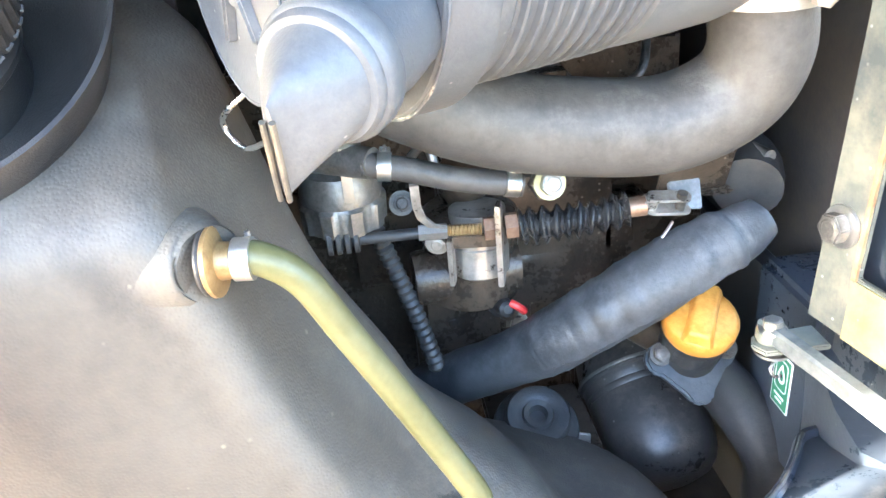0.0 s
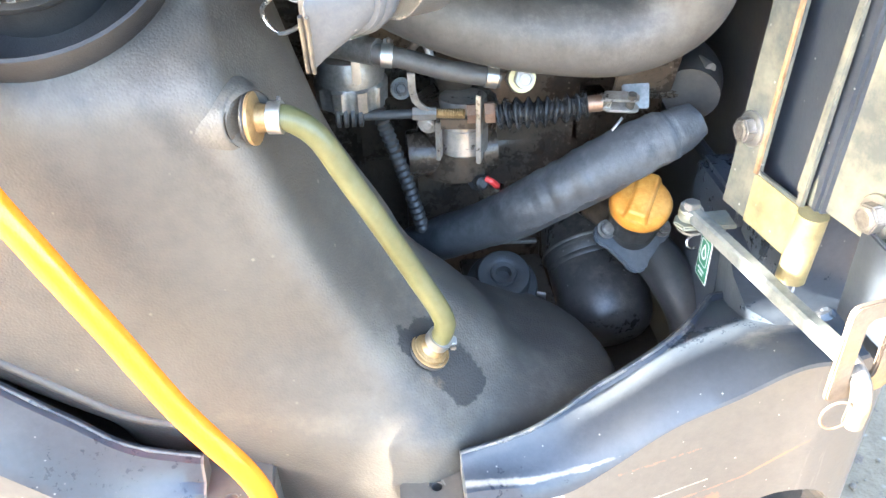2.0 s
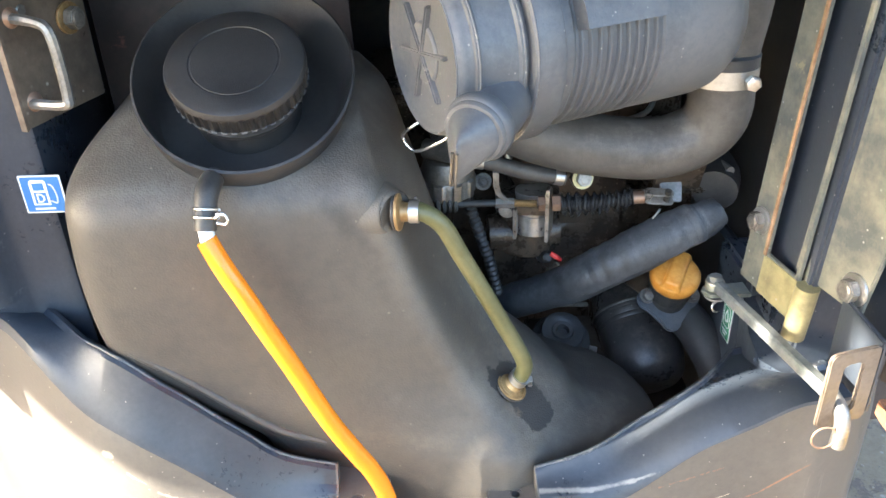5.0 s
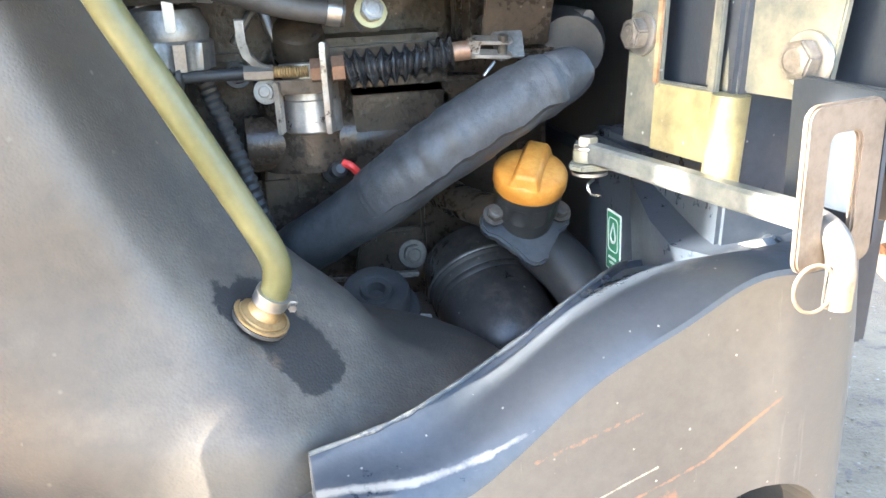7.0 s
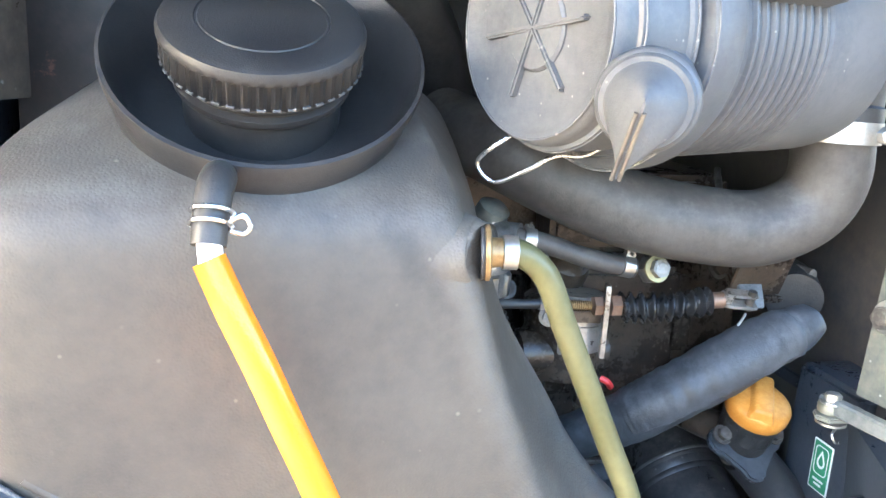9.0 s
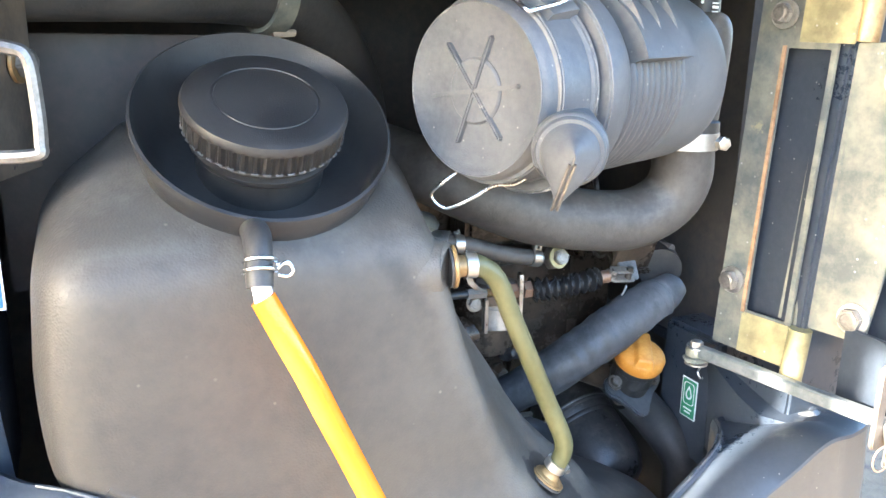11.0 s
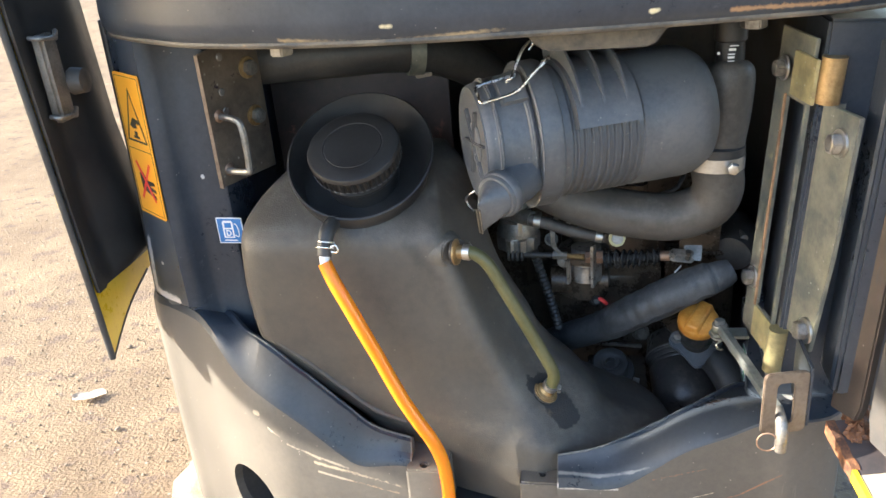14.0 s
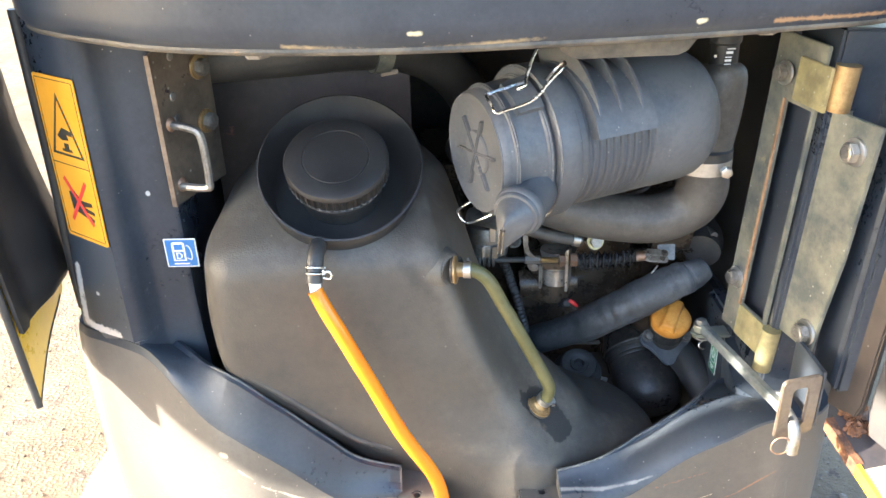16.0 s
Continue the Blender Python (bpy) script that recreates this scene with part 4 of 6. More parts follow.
def canister():
    cap = [(0.01, 0.004), (0.054, 0.003), (0.0575, 0.0012), (0.0610, 0.0), (0.0640, 0.003), (0.0652, 0.008), (0.0655, 0.012), (0.0660, 0.0128), (0.0684, 0.0134), (0.0690, 0.0155), (0.0684, 0.0175), (0.0672, 0.0182), (0.0690, 0.032), (0.0700, 0.046), (0.0722, 0.0475), (0.0730, 0.0500), (0.0722, 0.0525), (0.070, 0.0535), (0.070, 0.060)]
    part("end_cap", lathe(cap, AM, 80), M_AIR, cleaner, "grey end cap with raised star rib")
    band = [(0.066, 0.0545), (0.0795, 0.0545), (0.0812, 0.0560), (0.0818, 0.060), (0.0818, 0.0770), (0.0808, 0.0795), (0.0780, 0.0808), (0.066, 0.0808)]
    part("clamp_band", lathe(band, AM, 80), M_AIR, cleaner, "broad smooth grey joint band")
    main = [(0.060, 0.075), (0.0745, 0.076), (0.0752, 0.082), (0.0748, 0.090), (0.0728, 0.0925)]
    for k in range(9):
        z = 0.0945 + k * 0.0084
        main += [(0.0728, z), (0.0752, z + 0.0012), (0.0756, z + 0.0024), (0.0752, z + 0.0036), (0.0728, z + 0.0048)]
    main += [(0.0728, 0.1705), (0.0745, 0.172), (0.0752, 0.176), (0.0756, 0.205), (0.0752, 0.236), (0.0736, 0.247), (0.0700, 0.2545), (0.0690, 0.2552), (0.0655, 0.262), (0.056, 0.267), (0.035, 0.270), (0.02, 0.270)]
    part("canister_body", lathe(main, AM, 80), M_AIR, cleaner)
    for r, h, w in ((0.0690, 0.0155, 0.0008), (0.0730, 0.0500, 0.0010), (0.0616, 0.0004, 0.0009), (0.0816, 0.0558, 0.0008)):
        part("worn_bead", loft([[AM @ Vector(((r + w * math.cos(b)) * math.cos(t), (r + w * math.cos(b)) * math.sin(t), h + w * math.sin(b))) for b in (math.pi * 2 * j / 8 for j in range(8))] for t in (2 * math.pi * k / 90 for k in range(91))]), M_BEAD, cleaner, "pale scuffed moulding edge")
    for k in range(3):
        part("star_rib", block((0.084, 0.0032, 0.006), AM @ pose(0, 0, 0.0014, 0, 0, 22 + 60 * k), 0.0012), M_BEAD, cleaner)
    part("star_ring", lathe([(0.0005, 0.001), (0.0225, 0.001), (0.024, 0.0025), (0.024, 0.005)], AM, 40), M_AIR, cleaner)


canister()


def on_can(angle, s, r):
    """A point of the canister: angle from straight up towards the viewer."""
    a = radians(angle)
    return AM @ Vector((r * math.cos(a), r * math.sin(a), s))


FRONT_SIGN = 1 if on_can(90, 0, 1).y < on_can(0, 0, 1).y else -1


def can(angle, s, r):
    return on_can(angle * FRONT_SIGN, s, r)


# rubber dust valve: a stub, a round collar and a drooping slit bill
va = Vector((0.1805, 0.4690, 1.4205))
part("valve_stub", tube([can(112, 0.040, 0.045), Vector((0.204, 0.508, 1.426)), va], [0.027, 0.0225, 0.0205], 28, 3), M_AIR, cleaner, "grey stub of the dust valve")
vm = frame_of(va, (-0.52, -0.84, -0.14), (0, 0, 1))
part("valve_collar", lathe([(0.018, -0.014), (0.0245, -0.0125), (0.0258, -0.010), (0.0258, -0.003), (0.0248, -0.0012), (0.0238, -0.0004), (0.0236, 0.0020), (0.0225, 0.0036), (0.012, 0.0040)], vm, 44), M_AIR, cleaner, "round lipped rubber collar")
# the bill flattens from a round foot to a slit edge
tip, reach = Vector((0.1640, 0.4475, 1.4035)), Vector((0.0004, -0.0102, 0.0190))
bill = []
for k in range(11):
    f = k / 10
    g = f * f * (3 - 2 * f)
    ring_ = []
    for a in (2 * math.pi * j / 36 for j in range(36)):
        foot = vm @ Vector((0.0205 * math.cos(a), 0.0205 * math.sin(a), 0.002 + 0.010 * math.sin(math.pi * f / 2)))
        edge = tip + reach * math.cos(a) + (vm.to_3x3() @ Vector((0, 1, 0))) * (0.0016 * math.sin(a))
        ring_.append(foot.lerp(edge, 0.55 * f + 0.45 * g))
    bill.append(ring_)
part("valve_bill", loft(bill), M_AIR, cleaner, "grey rubber bill with a slit")
for sgn in (-1, 1):
    off = (vm.to_3x3() @ Vector((0, 1, 0))) * (0.0018 * sgn)
    part("bill_lip", tube([tip + off + reach * q - Vector((0.0006, 0.001, 0)) for q in (-1.0, -0.4, 0.2, 0.72)], 0.0011, 8, 3), M_LIP, cleaner, "pale worn lip of the slit")

# mounting pad with ribs
rings = []
for ang in range(-30, 76, 7):
    r = 0.0795 + 0.009 * ease(ang / 74)
    rings.append([can(ang, 0.0940, 0.0735), can(ang, 0.0940, r), can(ang, 0.1640, r), can(ang, 0.1640, 0.0735)])
part("mounting_pad", loft(rings), M_AIR, cleaner, "smooth moulded mounting pad", True, 30)
for s in (0.1010, 0.1260, 0.1510):
    rings = []
    for ang in range(-28, 68, 6):
        h = 0.0790 + 0.009 * ease(ang / 74) + 0.020 * max(0.0, 1 - max(0, ang - 6) / 56)
        w = 0.0020 + 0.0026 * max(0.0, (ang - 4) / 62)
        rings.append([can(ang, s - w, 0.078), can(ang, s - 0.0014, h), can(ang, s + 0.0014, h), can(ang, s + w, 0.078)])
    part("pad_rib", loft(rings), M_AIR, cleaner)
part("mount_bracket", slab([(0.212, 0.020), (0.222, 0.008), (0.233, 0.0), (0.329, 0.0), (0.338, 0.004), (0.350, 0.020)], 0.110, Matrix(((1, 0, 0, 0), (0, 0, 1, 0.488), (0, 1, 0, 1.5625), (0, 0, 0, 1))), 0.003), M_LIP, cleaner, "dusty cast bracket under the hood")


def wire_clip():
    bail = [(20, 0.095, 0.082), (20, 0.045, 0.076), (21, 0.034, 0.074), (30, 0.033, 0.074), (39, 0.034, 0.074), (40, 0.045, 0.076), (39, 0.085, 0.084), (33, 0.112, 0.098), (30, 0.130, 0.106), (25, 0.140, 0.104), (23, 0.132, 0.094), (26, 0.118, 0.086)]
    arm = [(24, 0.078, 0.078), (27, 0.084, 0.086), (22, 0.090, 0.088), (14, 0.108, 0.104), (9, 0.128, 0.112), (3, 0.138, 0.108), (2, 0.128, 0.096)]
    for line in (bail, arm):
        wire("wire_clip", [can(a, 0.002 + (s - 0.034) * 0.72, r - 0.002) for a, s, r in line], 0.0017, M_BRIGHT, cleaner, 6, "bright steel wire clip")
    part("clip_seat", loft([[can(a, 0.022, 0.066), can(a, 0.024, 0.074), can(a, 0.050, 0.079), can(a, 0.052, 0.068)] for a in (10, 18, 28, 36, 44)]), M_AIR, cleaner)


wire_clip()
wire("wire_hook", [can(196, 0.012, 0.060), can(200, -0.004, 0.074), can(204, -0.006, 0.088), can(196, 0.0, 0.094), can(186, 0.010, 0.082), can(178, 0.022, 0.072), can(170, 0.034, 0.072), can(164, 0.044, 0.068)], 0.0014, M_BRIGHT, cleaner, 6, "bright wire hook")

# ---------------------------------------------------------------- intake hose
intake = thing("intake_hose", "dusty black rubber intake hose with a steel clamp", "hose")
part("outlet_pipe", tube([(0.428, 0.642, 1.512), (0.428, 0.640, 1.500), (0.427, 0.640, 1.46), (0.424, 0.640, 1.43), (0.421, 0.640, 1.405)], [0.020, 0.0285, 0.0285, 0.028, 0.028], 28, 4), M_DUSTRUBBER, intake, "dark dusty outlet elbow")
part("outlet_neck", tube([can(0, 0.255, 0.0), (0.400, 0.650, 1.470), (0.425, 0.645, 1.472)], [0.045, 0.036, 0.028], 28, 4), M_DUSTRUBBER, intake)
part("rubber_hose", tube([(0.418, 0.640, 1.402), (0.424, 0.644, 1.362), (0.412, 0.650, 1.335), (0.375, 0.655, 1.319), (0.325, 0.660, 1.321), (0.27, 0.668, 1.331), (0.22, 0.680, 1.350), (0.18, 0.71, 1.368), (0.15, 0.78, 1.38)], 0.030, 32, 8), M_DUSTRUBBER, intake)
cm = frame_of((0.418, 0.640, 1.398), (0.02, 0.02, 1))
part("hose_clamp", lathe([(0.031, -0.008), (0.0342, -0.008), (0.0342, 0.008), (0.031, 0.008)], cm, 48), M_STEEL, intake, "steel band clamp")
part("hose_lip", lathe([(0.030, 0.008), (0.0335, 0.008), (0.0335, 0.018), (0.030, 0.02)], cm, 48), M_RUBBER, intake)
part("clamp_screw", tube([(0.4345, 0.6060, 1.3980), (0.4338, 0.5985, 1.3982), (0.4336, 0.5975, 1.3982)], [0.0068, 0.0068, 0.0052], 6, 1), M_STEEL, intake)
part("sensor_plug", lathe([(0.016, 0), (0.016, 0.03), (0.018, 0.032), (0.018, 0.07), (0.012, 0.08)], frame_of((0.428, 0.640, 1.505), (0, 0.03, 1)), 24), M_CAP, intake, "black plug with white marks")
for dx, dz, w, h in ((0.004, 0.014, 0.009, 0.0012), (0.002, 0.010, 0.0075, 0.0026), (0.001, 0.0050, 0.0070, 0.0012), (0.001, 0.0015, 0.0070, 0.0022), (0.001, -0.0025, 0.0070, 0.0010), (-0.012, 0.006, 0.003, 0.003)):
    part("plug_mark", block((w, 0.0006, h), Matrix.Translation((0.4255 + dx, 0.6216 + 20 * dx * dx, 1.5190 + dz)), 0), M_WHITE, intake, "white printed bar")

# ---------------------------------------------------------------- radiator side frame, side and open door
side = thing("radiator_frame", "yellow-zinc plated side frame with long slot and door hinge", "frame")
PD = Vector((0.20, -0.98, 0)).normalized()
PN = Vector((-0.98, -0.20, 0))
pm = Matrix(((PD.x, 0, PN.x, 0.449), (PD.y, 0, PN.y, 0.617), (0, 1, 0, 1.20), (0, 0, 0, 1)))
part("slotted_plate", slab([(0, 0), (0.080, 0), (0.080, 0.36), (0, 0.36)], -0.004, pm, 0.0008, [[(0.032, 0.042), (0.074, 0.042), (0.074, 0.292), (0.032, 0.292)]]), M_WORN, side)
part("slot_edge", slab([(0.0285, 0.040), (0.0318, 0.040), (0.0318, 0.294), (0.0285, 0.294)], 0.002, pm, 0), M_SLOT, side, "brown raw slot edge")
part("slot_foot", slab([(0.030, 0.0), (0.080, 0.0), (0.080, 0.040), (0.030, 0.040)], 0.0012, pm, 0), M_ZINCY, side)
part("radiator_tank", block((0.115, 0.09, 0.5), Matrix.Translation((0.5295, 0.575, 1.33)), 0.003), M_BODY, side, "blue-black painted post behind the slot")
bolt((0.452, 0.604, 1.268), PN, side, 0.0088, M_BOLT, True, M_STEEL)
bolt((0.450, 0.588, 1.521), PN, side, 0.0085, M_BOLT, True, M_STEEL)
part("knuckle", tube([(0.470, 0.532, 1.185), (0.4705, 0.530, 1.2400)], 0.0105, 20, 1), M_ZINCY, side)
part("hinge_pin", tube([(0.4820, 0.5410, 1.236), (0.4910, 0.5364, 1.504)], 0.006, 14, 1), M_BRASS, side)
part("knuckle", tube([(0.4800, 0.526, 1.500), (0.4805, 0.525, 1.546)], 0.0118, 20, 1), M_BRASS, side)
for z0, z1 in ((1.2410, 1.3975), (1.3990, 1.4985)):
    # the leaf's edge is rolled round the pin
    roll = [[Vector((0.4820 + (z - 1.241) * 0.0340 + 0.0108 * math.cos(b), 0.5410 - (z - 1.241) * 0.018 + 0.0108 * math.sin(b), z)) for b in (2 * math.pi * j / 28 for j in range(28))] for z in (z0, z0 + 0.001, z1 - 0.001, z1)]
    part("rolled_edge", loft(roll), M_WORN, side, "rolled edge of the hinge leaf")
part("top_leaf", block((0.05, 0.004, 0.045), frame_of((0.461, 0.548, 1.520), (0, 0, 1), PD), 0.0006), M_ZINCY, side)
lm = Matrix(((0.24, 0, -0.97, 0.4835), (-0.97, 0, -0.24, 0.530), (0, 1, 0, 1.241), (0, 0, 0, 1)))
part("leaf", slab([(-0.032, 0.0), (0.050, 0.0), (0.062, 0.12), (0.066, 0.261), (-0.0266, 0.2575)], 0.005, lm, 0.001), M_WORN, side, "worn plated hinge leaf")
bolt((0.4880, 0.4915, 1.262), (-0.97, -0.24, 0), side, 0.0095, M_BOLT, True, M_STEEL)
bolt((0.4890, 0.4895, 1.470), (-0.97, -0.24, 0), side, 0.0095, M_STEEL, True, M_STEEL)

# the frame leans slightly outwards
side.matrix_world = Matrix.Translation((0.470, 0.581, 1.234)) @ pose(0, 0, 0, 0, 3.0, 0) @ Matrix.Translation((-0.459, -0.584, -1.240))

door = thing("rear_door", "open grey steel engine door with rusty lower edge", "door")
DD = Vector((0.52, -0.85, 0)).normalized()
dm = Matrix(((DD.x, 0, -0.85, 0.486), (DD.y, 0, -0.52, 0.462), (0, 1, 0, 1.185), (0, 0, 0, 1)))
part("post_face", slab([(0.0, -0.010), (0.034, -0.008), (0.038, 0.010), (0.036, 0.30), (0.040, 0.56), (0.0, 0.56)], -0.012, dm, 0.002), M_POST, door, "brown stained inner face of the post")
part("door_skin", slab([(0.0425, 0.004), (0.050, -0.024), (0.097, -0.034), (0.096, 0.040), (0.080, 0.060), (0.090, 0.176), (0.112, 0.36), (0.130, 0.56), (0.044, 0.56), (0.0400, 0.30)], -0.016, dm @ Matrix.Translation((0, 0, -0.006)), 0.002), M_DOOR, door, "navy panel with rust blisters")
part("door_frame", block((0.030, 0.060, 0.36), Matrix.Translation((0.497, 0.476, 1.38)), 0.004), M_BODY, door)
part("door_rib", slab([(0.0, 0.02), (0.010, 0.02), (0.010, 0.56), (0.0, 0.56)], 0.010, dm, 0.003), M_BODY, door)
door.matrix_world = Matrix.Translation((0.532, 0.464, 1.30)) @ pose(0, 0, 0, 0, 3.0, 0) @ Matrix.Translation((-0.486, -0.462, -1.30))



def rust_lump(centre, size, seed):
    """A welded hinge knuckle eaten into flakes."""
    rings = []
    for k in range(15):
        f = -1 + 2 * k / 14
        r = size * math.sqrt(max(0.02, 1 - f * f))
        rings.append([Vector(centre) + Vector((r * math.cos(t), 0.8 * r * math.sin(t), 1.25 * size * f)) * (1 + 0.55 * noise.noise((2.4 * math.cos(t), 2.4 * math.sin(t), 3 * f + seed)) + 0.25 * noise.noise((9 * math.cos(t), 9 * math.sin(t), 9 * f + seed))) for t in (2 * math.pi * j / 22 for j in range(22))])
    return loft(rings)


DOOR_BACK = door.matrix_world.inverted()


def on_door(name, bm, mat, label=""):
    """A part of the door given by where it stands in the place."""
    bm.transform(DOOR_BACK)
    part(name, bm, mat, door, label, True, 40)


on_door("knuckle", rust_lump((0.552, 0.452, 1.172), 0.0135, 2), M_FLAKES, "flaking rusty knuckle")
on_door("knuckle", rust_lump((0.546, 0.436, 1.158), 0.0105, 7), M_FLAKES)
on_door("knuckle", rust_lump((0.562, 0.437, 1.156), 0.0090, 11), M_FLAKES)
FLANGE_AT, FLANGE_WAY, FLANGE_OVER = Vector((0.523, 0.444, 1.1650)), Vector((0.0285, -0.073, -0.046)), Vector((0.052, 0.006, 0.004))


def flange_strip(s0, s1, over0, over1, thick, lift=0.0):
    rings = []
    for k in range(13):
        f = s0 + (s1 - s0) * k / 12
        c = FLANGE_AT + FLANGE_WAY * f + Vector((0.0016 * noise.noise((9 * f, 1, 2)), 0, lift))
        rings.append([c + FLANGE_OVER * over0, c + FLANGE_OVER * over1, c + FLANGE_OVER * over1 - Vector((0, 0, thick)), c + FLANGE_OVER * over0 - Vector((0, 0, thick))])
    return loft(rings)


# one flange: shade put into the root's dark colour, sunlight into the cream
on_door("flange_root", flange_strip(-0.05, 0.62, 0.0, 1.0, 0.010), M_PRIMER, "chipped root of the flange, shade put into its dark colour")
on_door("flange", flange_strip(0.62, 5.0, 0.05, 1.25, 0.010), M_SUNLIT_CREAM, "dusty flange, sunlight put into its pale colour")
on_door("flange_edge", flange_strip(-0.05, 0.56, -0.05, 0.12, 0.015, 0.001), M_FLAKES, "rusted edge of the flange root")
on_door("flange_edge", flange_strip(0.55, 5.0, -0.04, 0.05, 0.014, 0.001), M_YELLOW, "yellow rust-bitten edge")

stay = thing("door_stay", "sunlit steel bracket and stay rod holding the door open", "stay")
bm_ = Matrix(((0.97, 0, -0.22, 0.4695), (0.22, 0, 0.97, 0.4175), (0, 1, 0, 1.2090), (0, 0, 0, 1)))
part("bracket", slab(rounded(0.047, 0.074, 0.007), 0.004, bm_, 0.001, [rounded(0.018, 0.048, 0.005)]), M_BRACKET, stay, "worn brown bracket with a long slot")
part("bracket_side", block((0.004, 0.066, 0.070), Matrix.Translation((0.4935, 0.456, 1.213)), 0.001), M_BODY, stay)
rod = loft([[Vector(c) + Vector((sx * 0.0052, 0, sz * 0.0062)) for sx, sz in ((-1, -0.7), (-0.7, -1), (0.7, -1), (1, -0.7), (1, 0.7), (0.7, 1), (-0.7, 1), (-1, 0.7))] for c in ((0.429, 0.612, 1.191), (0.442, 0.55, 1.191), (0.454, 0.49, 1.191), (0.4655, 0.430, 1.192))])
part("rod", rod, M_STAYBAR, stay, "flat steel stay bar")
part("rod_hook", tube([(0.4655, 0.436, 1.192), (0.4662, 0.422, 1.191), (0.4668, 0.413, 1.186), (0.4670, 0.409, 1.174), (0.4668, 0.409, 1.157)], 0.0062, 16, 6), M_BOLT, stay)
part("pivot_tab", slab([(-0.012, -0.010), (0.030, -0.012), (0.030, 0.012), (-0.012, 0.010), (-0.017, 0.0)], 0.004, Matrix.Translation((0.434, 0.604, 1.1800)), 0.001), M_WORN, stay, "worn plated pivot tab")
part("pivot_washer", lathe([(0.004, 0), (0.0115, 0), (0.0115, 0.002), (0.004, 0.002)], Matrix.Translation((0.4315, 0.604, 1.1765)), 20), M_STEEL, stay)
wire("split_pin", [(0.4315, 0.598, 1.1740), (0.4260, 0.594, 1.1715), (0.4280, 0.592, 1.1660), (0.4340, 0.594, 1.1640)], 0.0011, M_BRIGHT, stay)
part("rod_eye", lathe([(0.004, 0), (0.0090, 0), (0.0098, 0.002), (0.0098, 0.0065), (0.0090, 0.0085), (0.004, 0.0085)], Matrix.Translation((0.4310, 0.606, 1.1845)), 24), M_WORN, stay)
bolt((0.430, 0.604, 1.193), (0, 0, 1), stay, 0.006, M_STEEL, True)
wire("split_ring", [(0.453 + 0.010 * math.cos(0.7 * k), 0.407, 1.168 + 0.011 * math.sin(0.7 * k)) for k in range(10)], 0.0008, M_COPPER, stay, 3, "thin dull split ring")
part("sign_post", block((0.088, 0.085, 0.15), Matrix.Translation((0.5155, 0.6605, 1.113)), 0.005), M_BODY, body, "navy painted box under the stay")
sign = thing("green_sign", "small green recycling style sticker with white lines", "sticker")
sgm = Matrix(((0, 0, -1, 0.4713), (-1, 0, 0, 0.652), (0, 1, 0, 1.110), (0, 0, 0, 1)))
part("sheet", slab(rounded(0.024, 0.046, 0.001), 0.0006, sgm, 0), M_WHITE, sign)
part("field", slab(rounded(0.021, 0.043, 0.001), 0.0009, sgm, 0), M_GREEN, sign)
part("ring", slab(rounded(0.0165, 0.0260, 0.004), 0.0012, sgm @ Matrix.Translation((0, 0.0055, 0)), 0, [rounded(0.0148, 0.0243, 0.0035)]), M_WHITE, sign)
drop = [(0.0, 0.0150), (-0.0030, 0.0095), (-0.0048, 0.0050), (-0.0046, 0.0015), (-0.0025, -0.0008), (0.0, -0.0015), (0.0025, -0.0008), (0.0046, 0.0015), (0.0048, 0.0050), (0.0030, 0.0095)]
part("drop", slab(drop, 0.0013, sgm, 0, [[(x * 0.66, 0.0052 + (y - 0.0052) * 0.66) for x, y in drop]]), M_WHITE, sign)
for w, y in ((0.013, -0.0125), (0.009, -0.0165)):
    part("bar", block((w, 0.0018, 0.0005), sgm @ Matrix.Translation((0, y, 0.0012)), 0), M_WHITE, sign)

# ---------------------------------------------------------------- engine
engine = thing("engine", "oily dark cast iron diesel engine block", "engine")
part("block", block((0.42, 0.16, 0.36), Matrix.Translation((0.27, 0.90, 1.06)), 0.006), M_ENGINE, engine)
part("head", block((0.36, 0.17, 0.10), Matrix.Translation((0.27, 0.90, 1.285)), 0.006), M_ENGINE, engine)
part("pump_housing", block((0.13, 0.10, 0.12), Matrix.Translation((0.31, 0.80, 1.20)), 0.006), M_ENGINE, engine)
part("flange_rib", block((0.012, 0.03, 0.30), Matrix.Translation((0.222, 0.81, 1.10)), 0.003), M_ENGINE, engine)
part("flange_rib", block((0.012, 0.03, 0.26), Matrix.Translation((0.365, 0.83, 1.06)), 0.003), M_ENGINE, engine)
part("mount_arm", block((0.085, 0.085, 0.008), Matrix.Translation((0.308, 0.735, 1.036)), 0.002), M_ENGINE, engine)
part("mount_tag", block((0.014, 0.003, 0.016), frame_of((0.332, 0.690, 1.0480), (0.1, 0.2, 1), (0.9, -0.4, 0)), 0.0008), M_STEEL, engine, "bright folded metal tag")
bolt((0.3455, 0.798, 1.068), (0, -1, 0.2), engine, 0.0084, M_GRIMY, True, M_GRIMY)
part("rubber_mount", lathe([(0.0005, 0.004), (0.0065, 0.004), (0.0075, 0.012), (0.0115, 0.013), (0.0125, 0.010), (0.0135, 0.0105), (0.0165, 0.0125), (0.024, 0.0125), (0.0255, 0.010), (0.0258, -0.006), (0.0330, -0.007), (0.0345, -0.010), (0.0345, -0.028)], frame_of((0.2985, 0.698, 1.0690), (0, -0.42, 0.9)), 40), M_RUBBER, engine)
filter_m = frame_of((0.401, 0.768, 1.045), (0.10, -0.84, -0.53), (0, 0, 1))
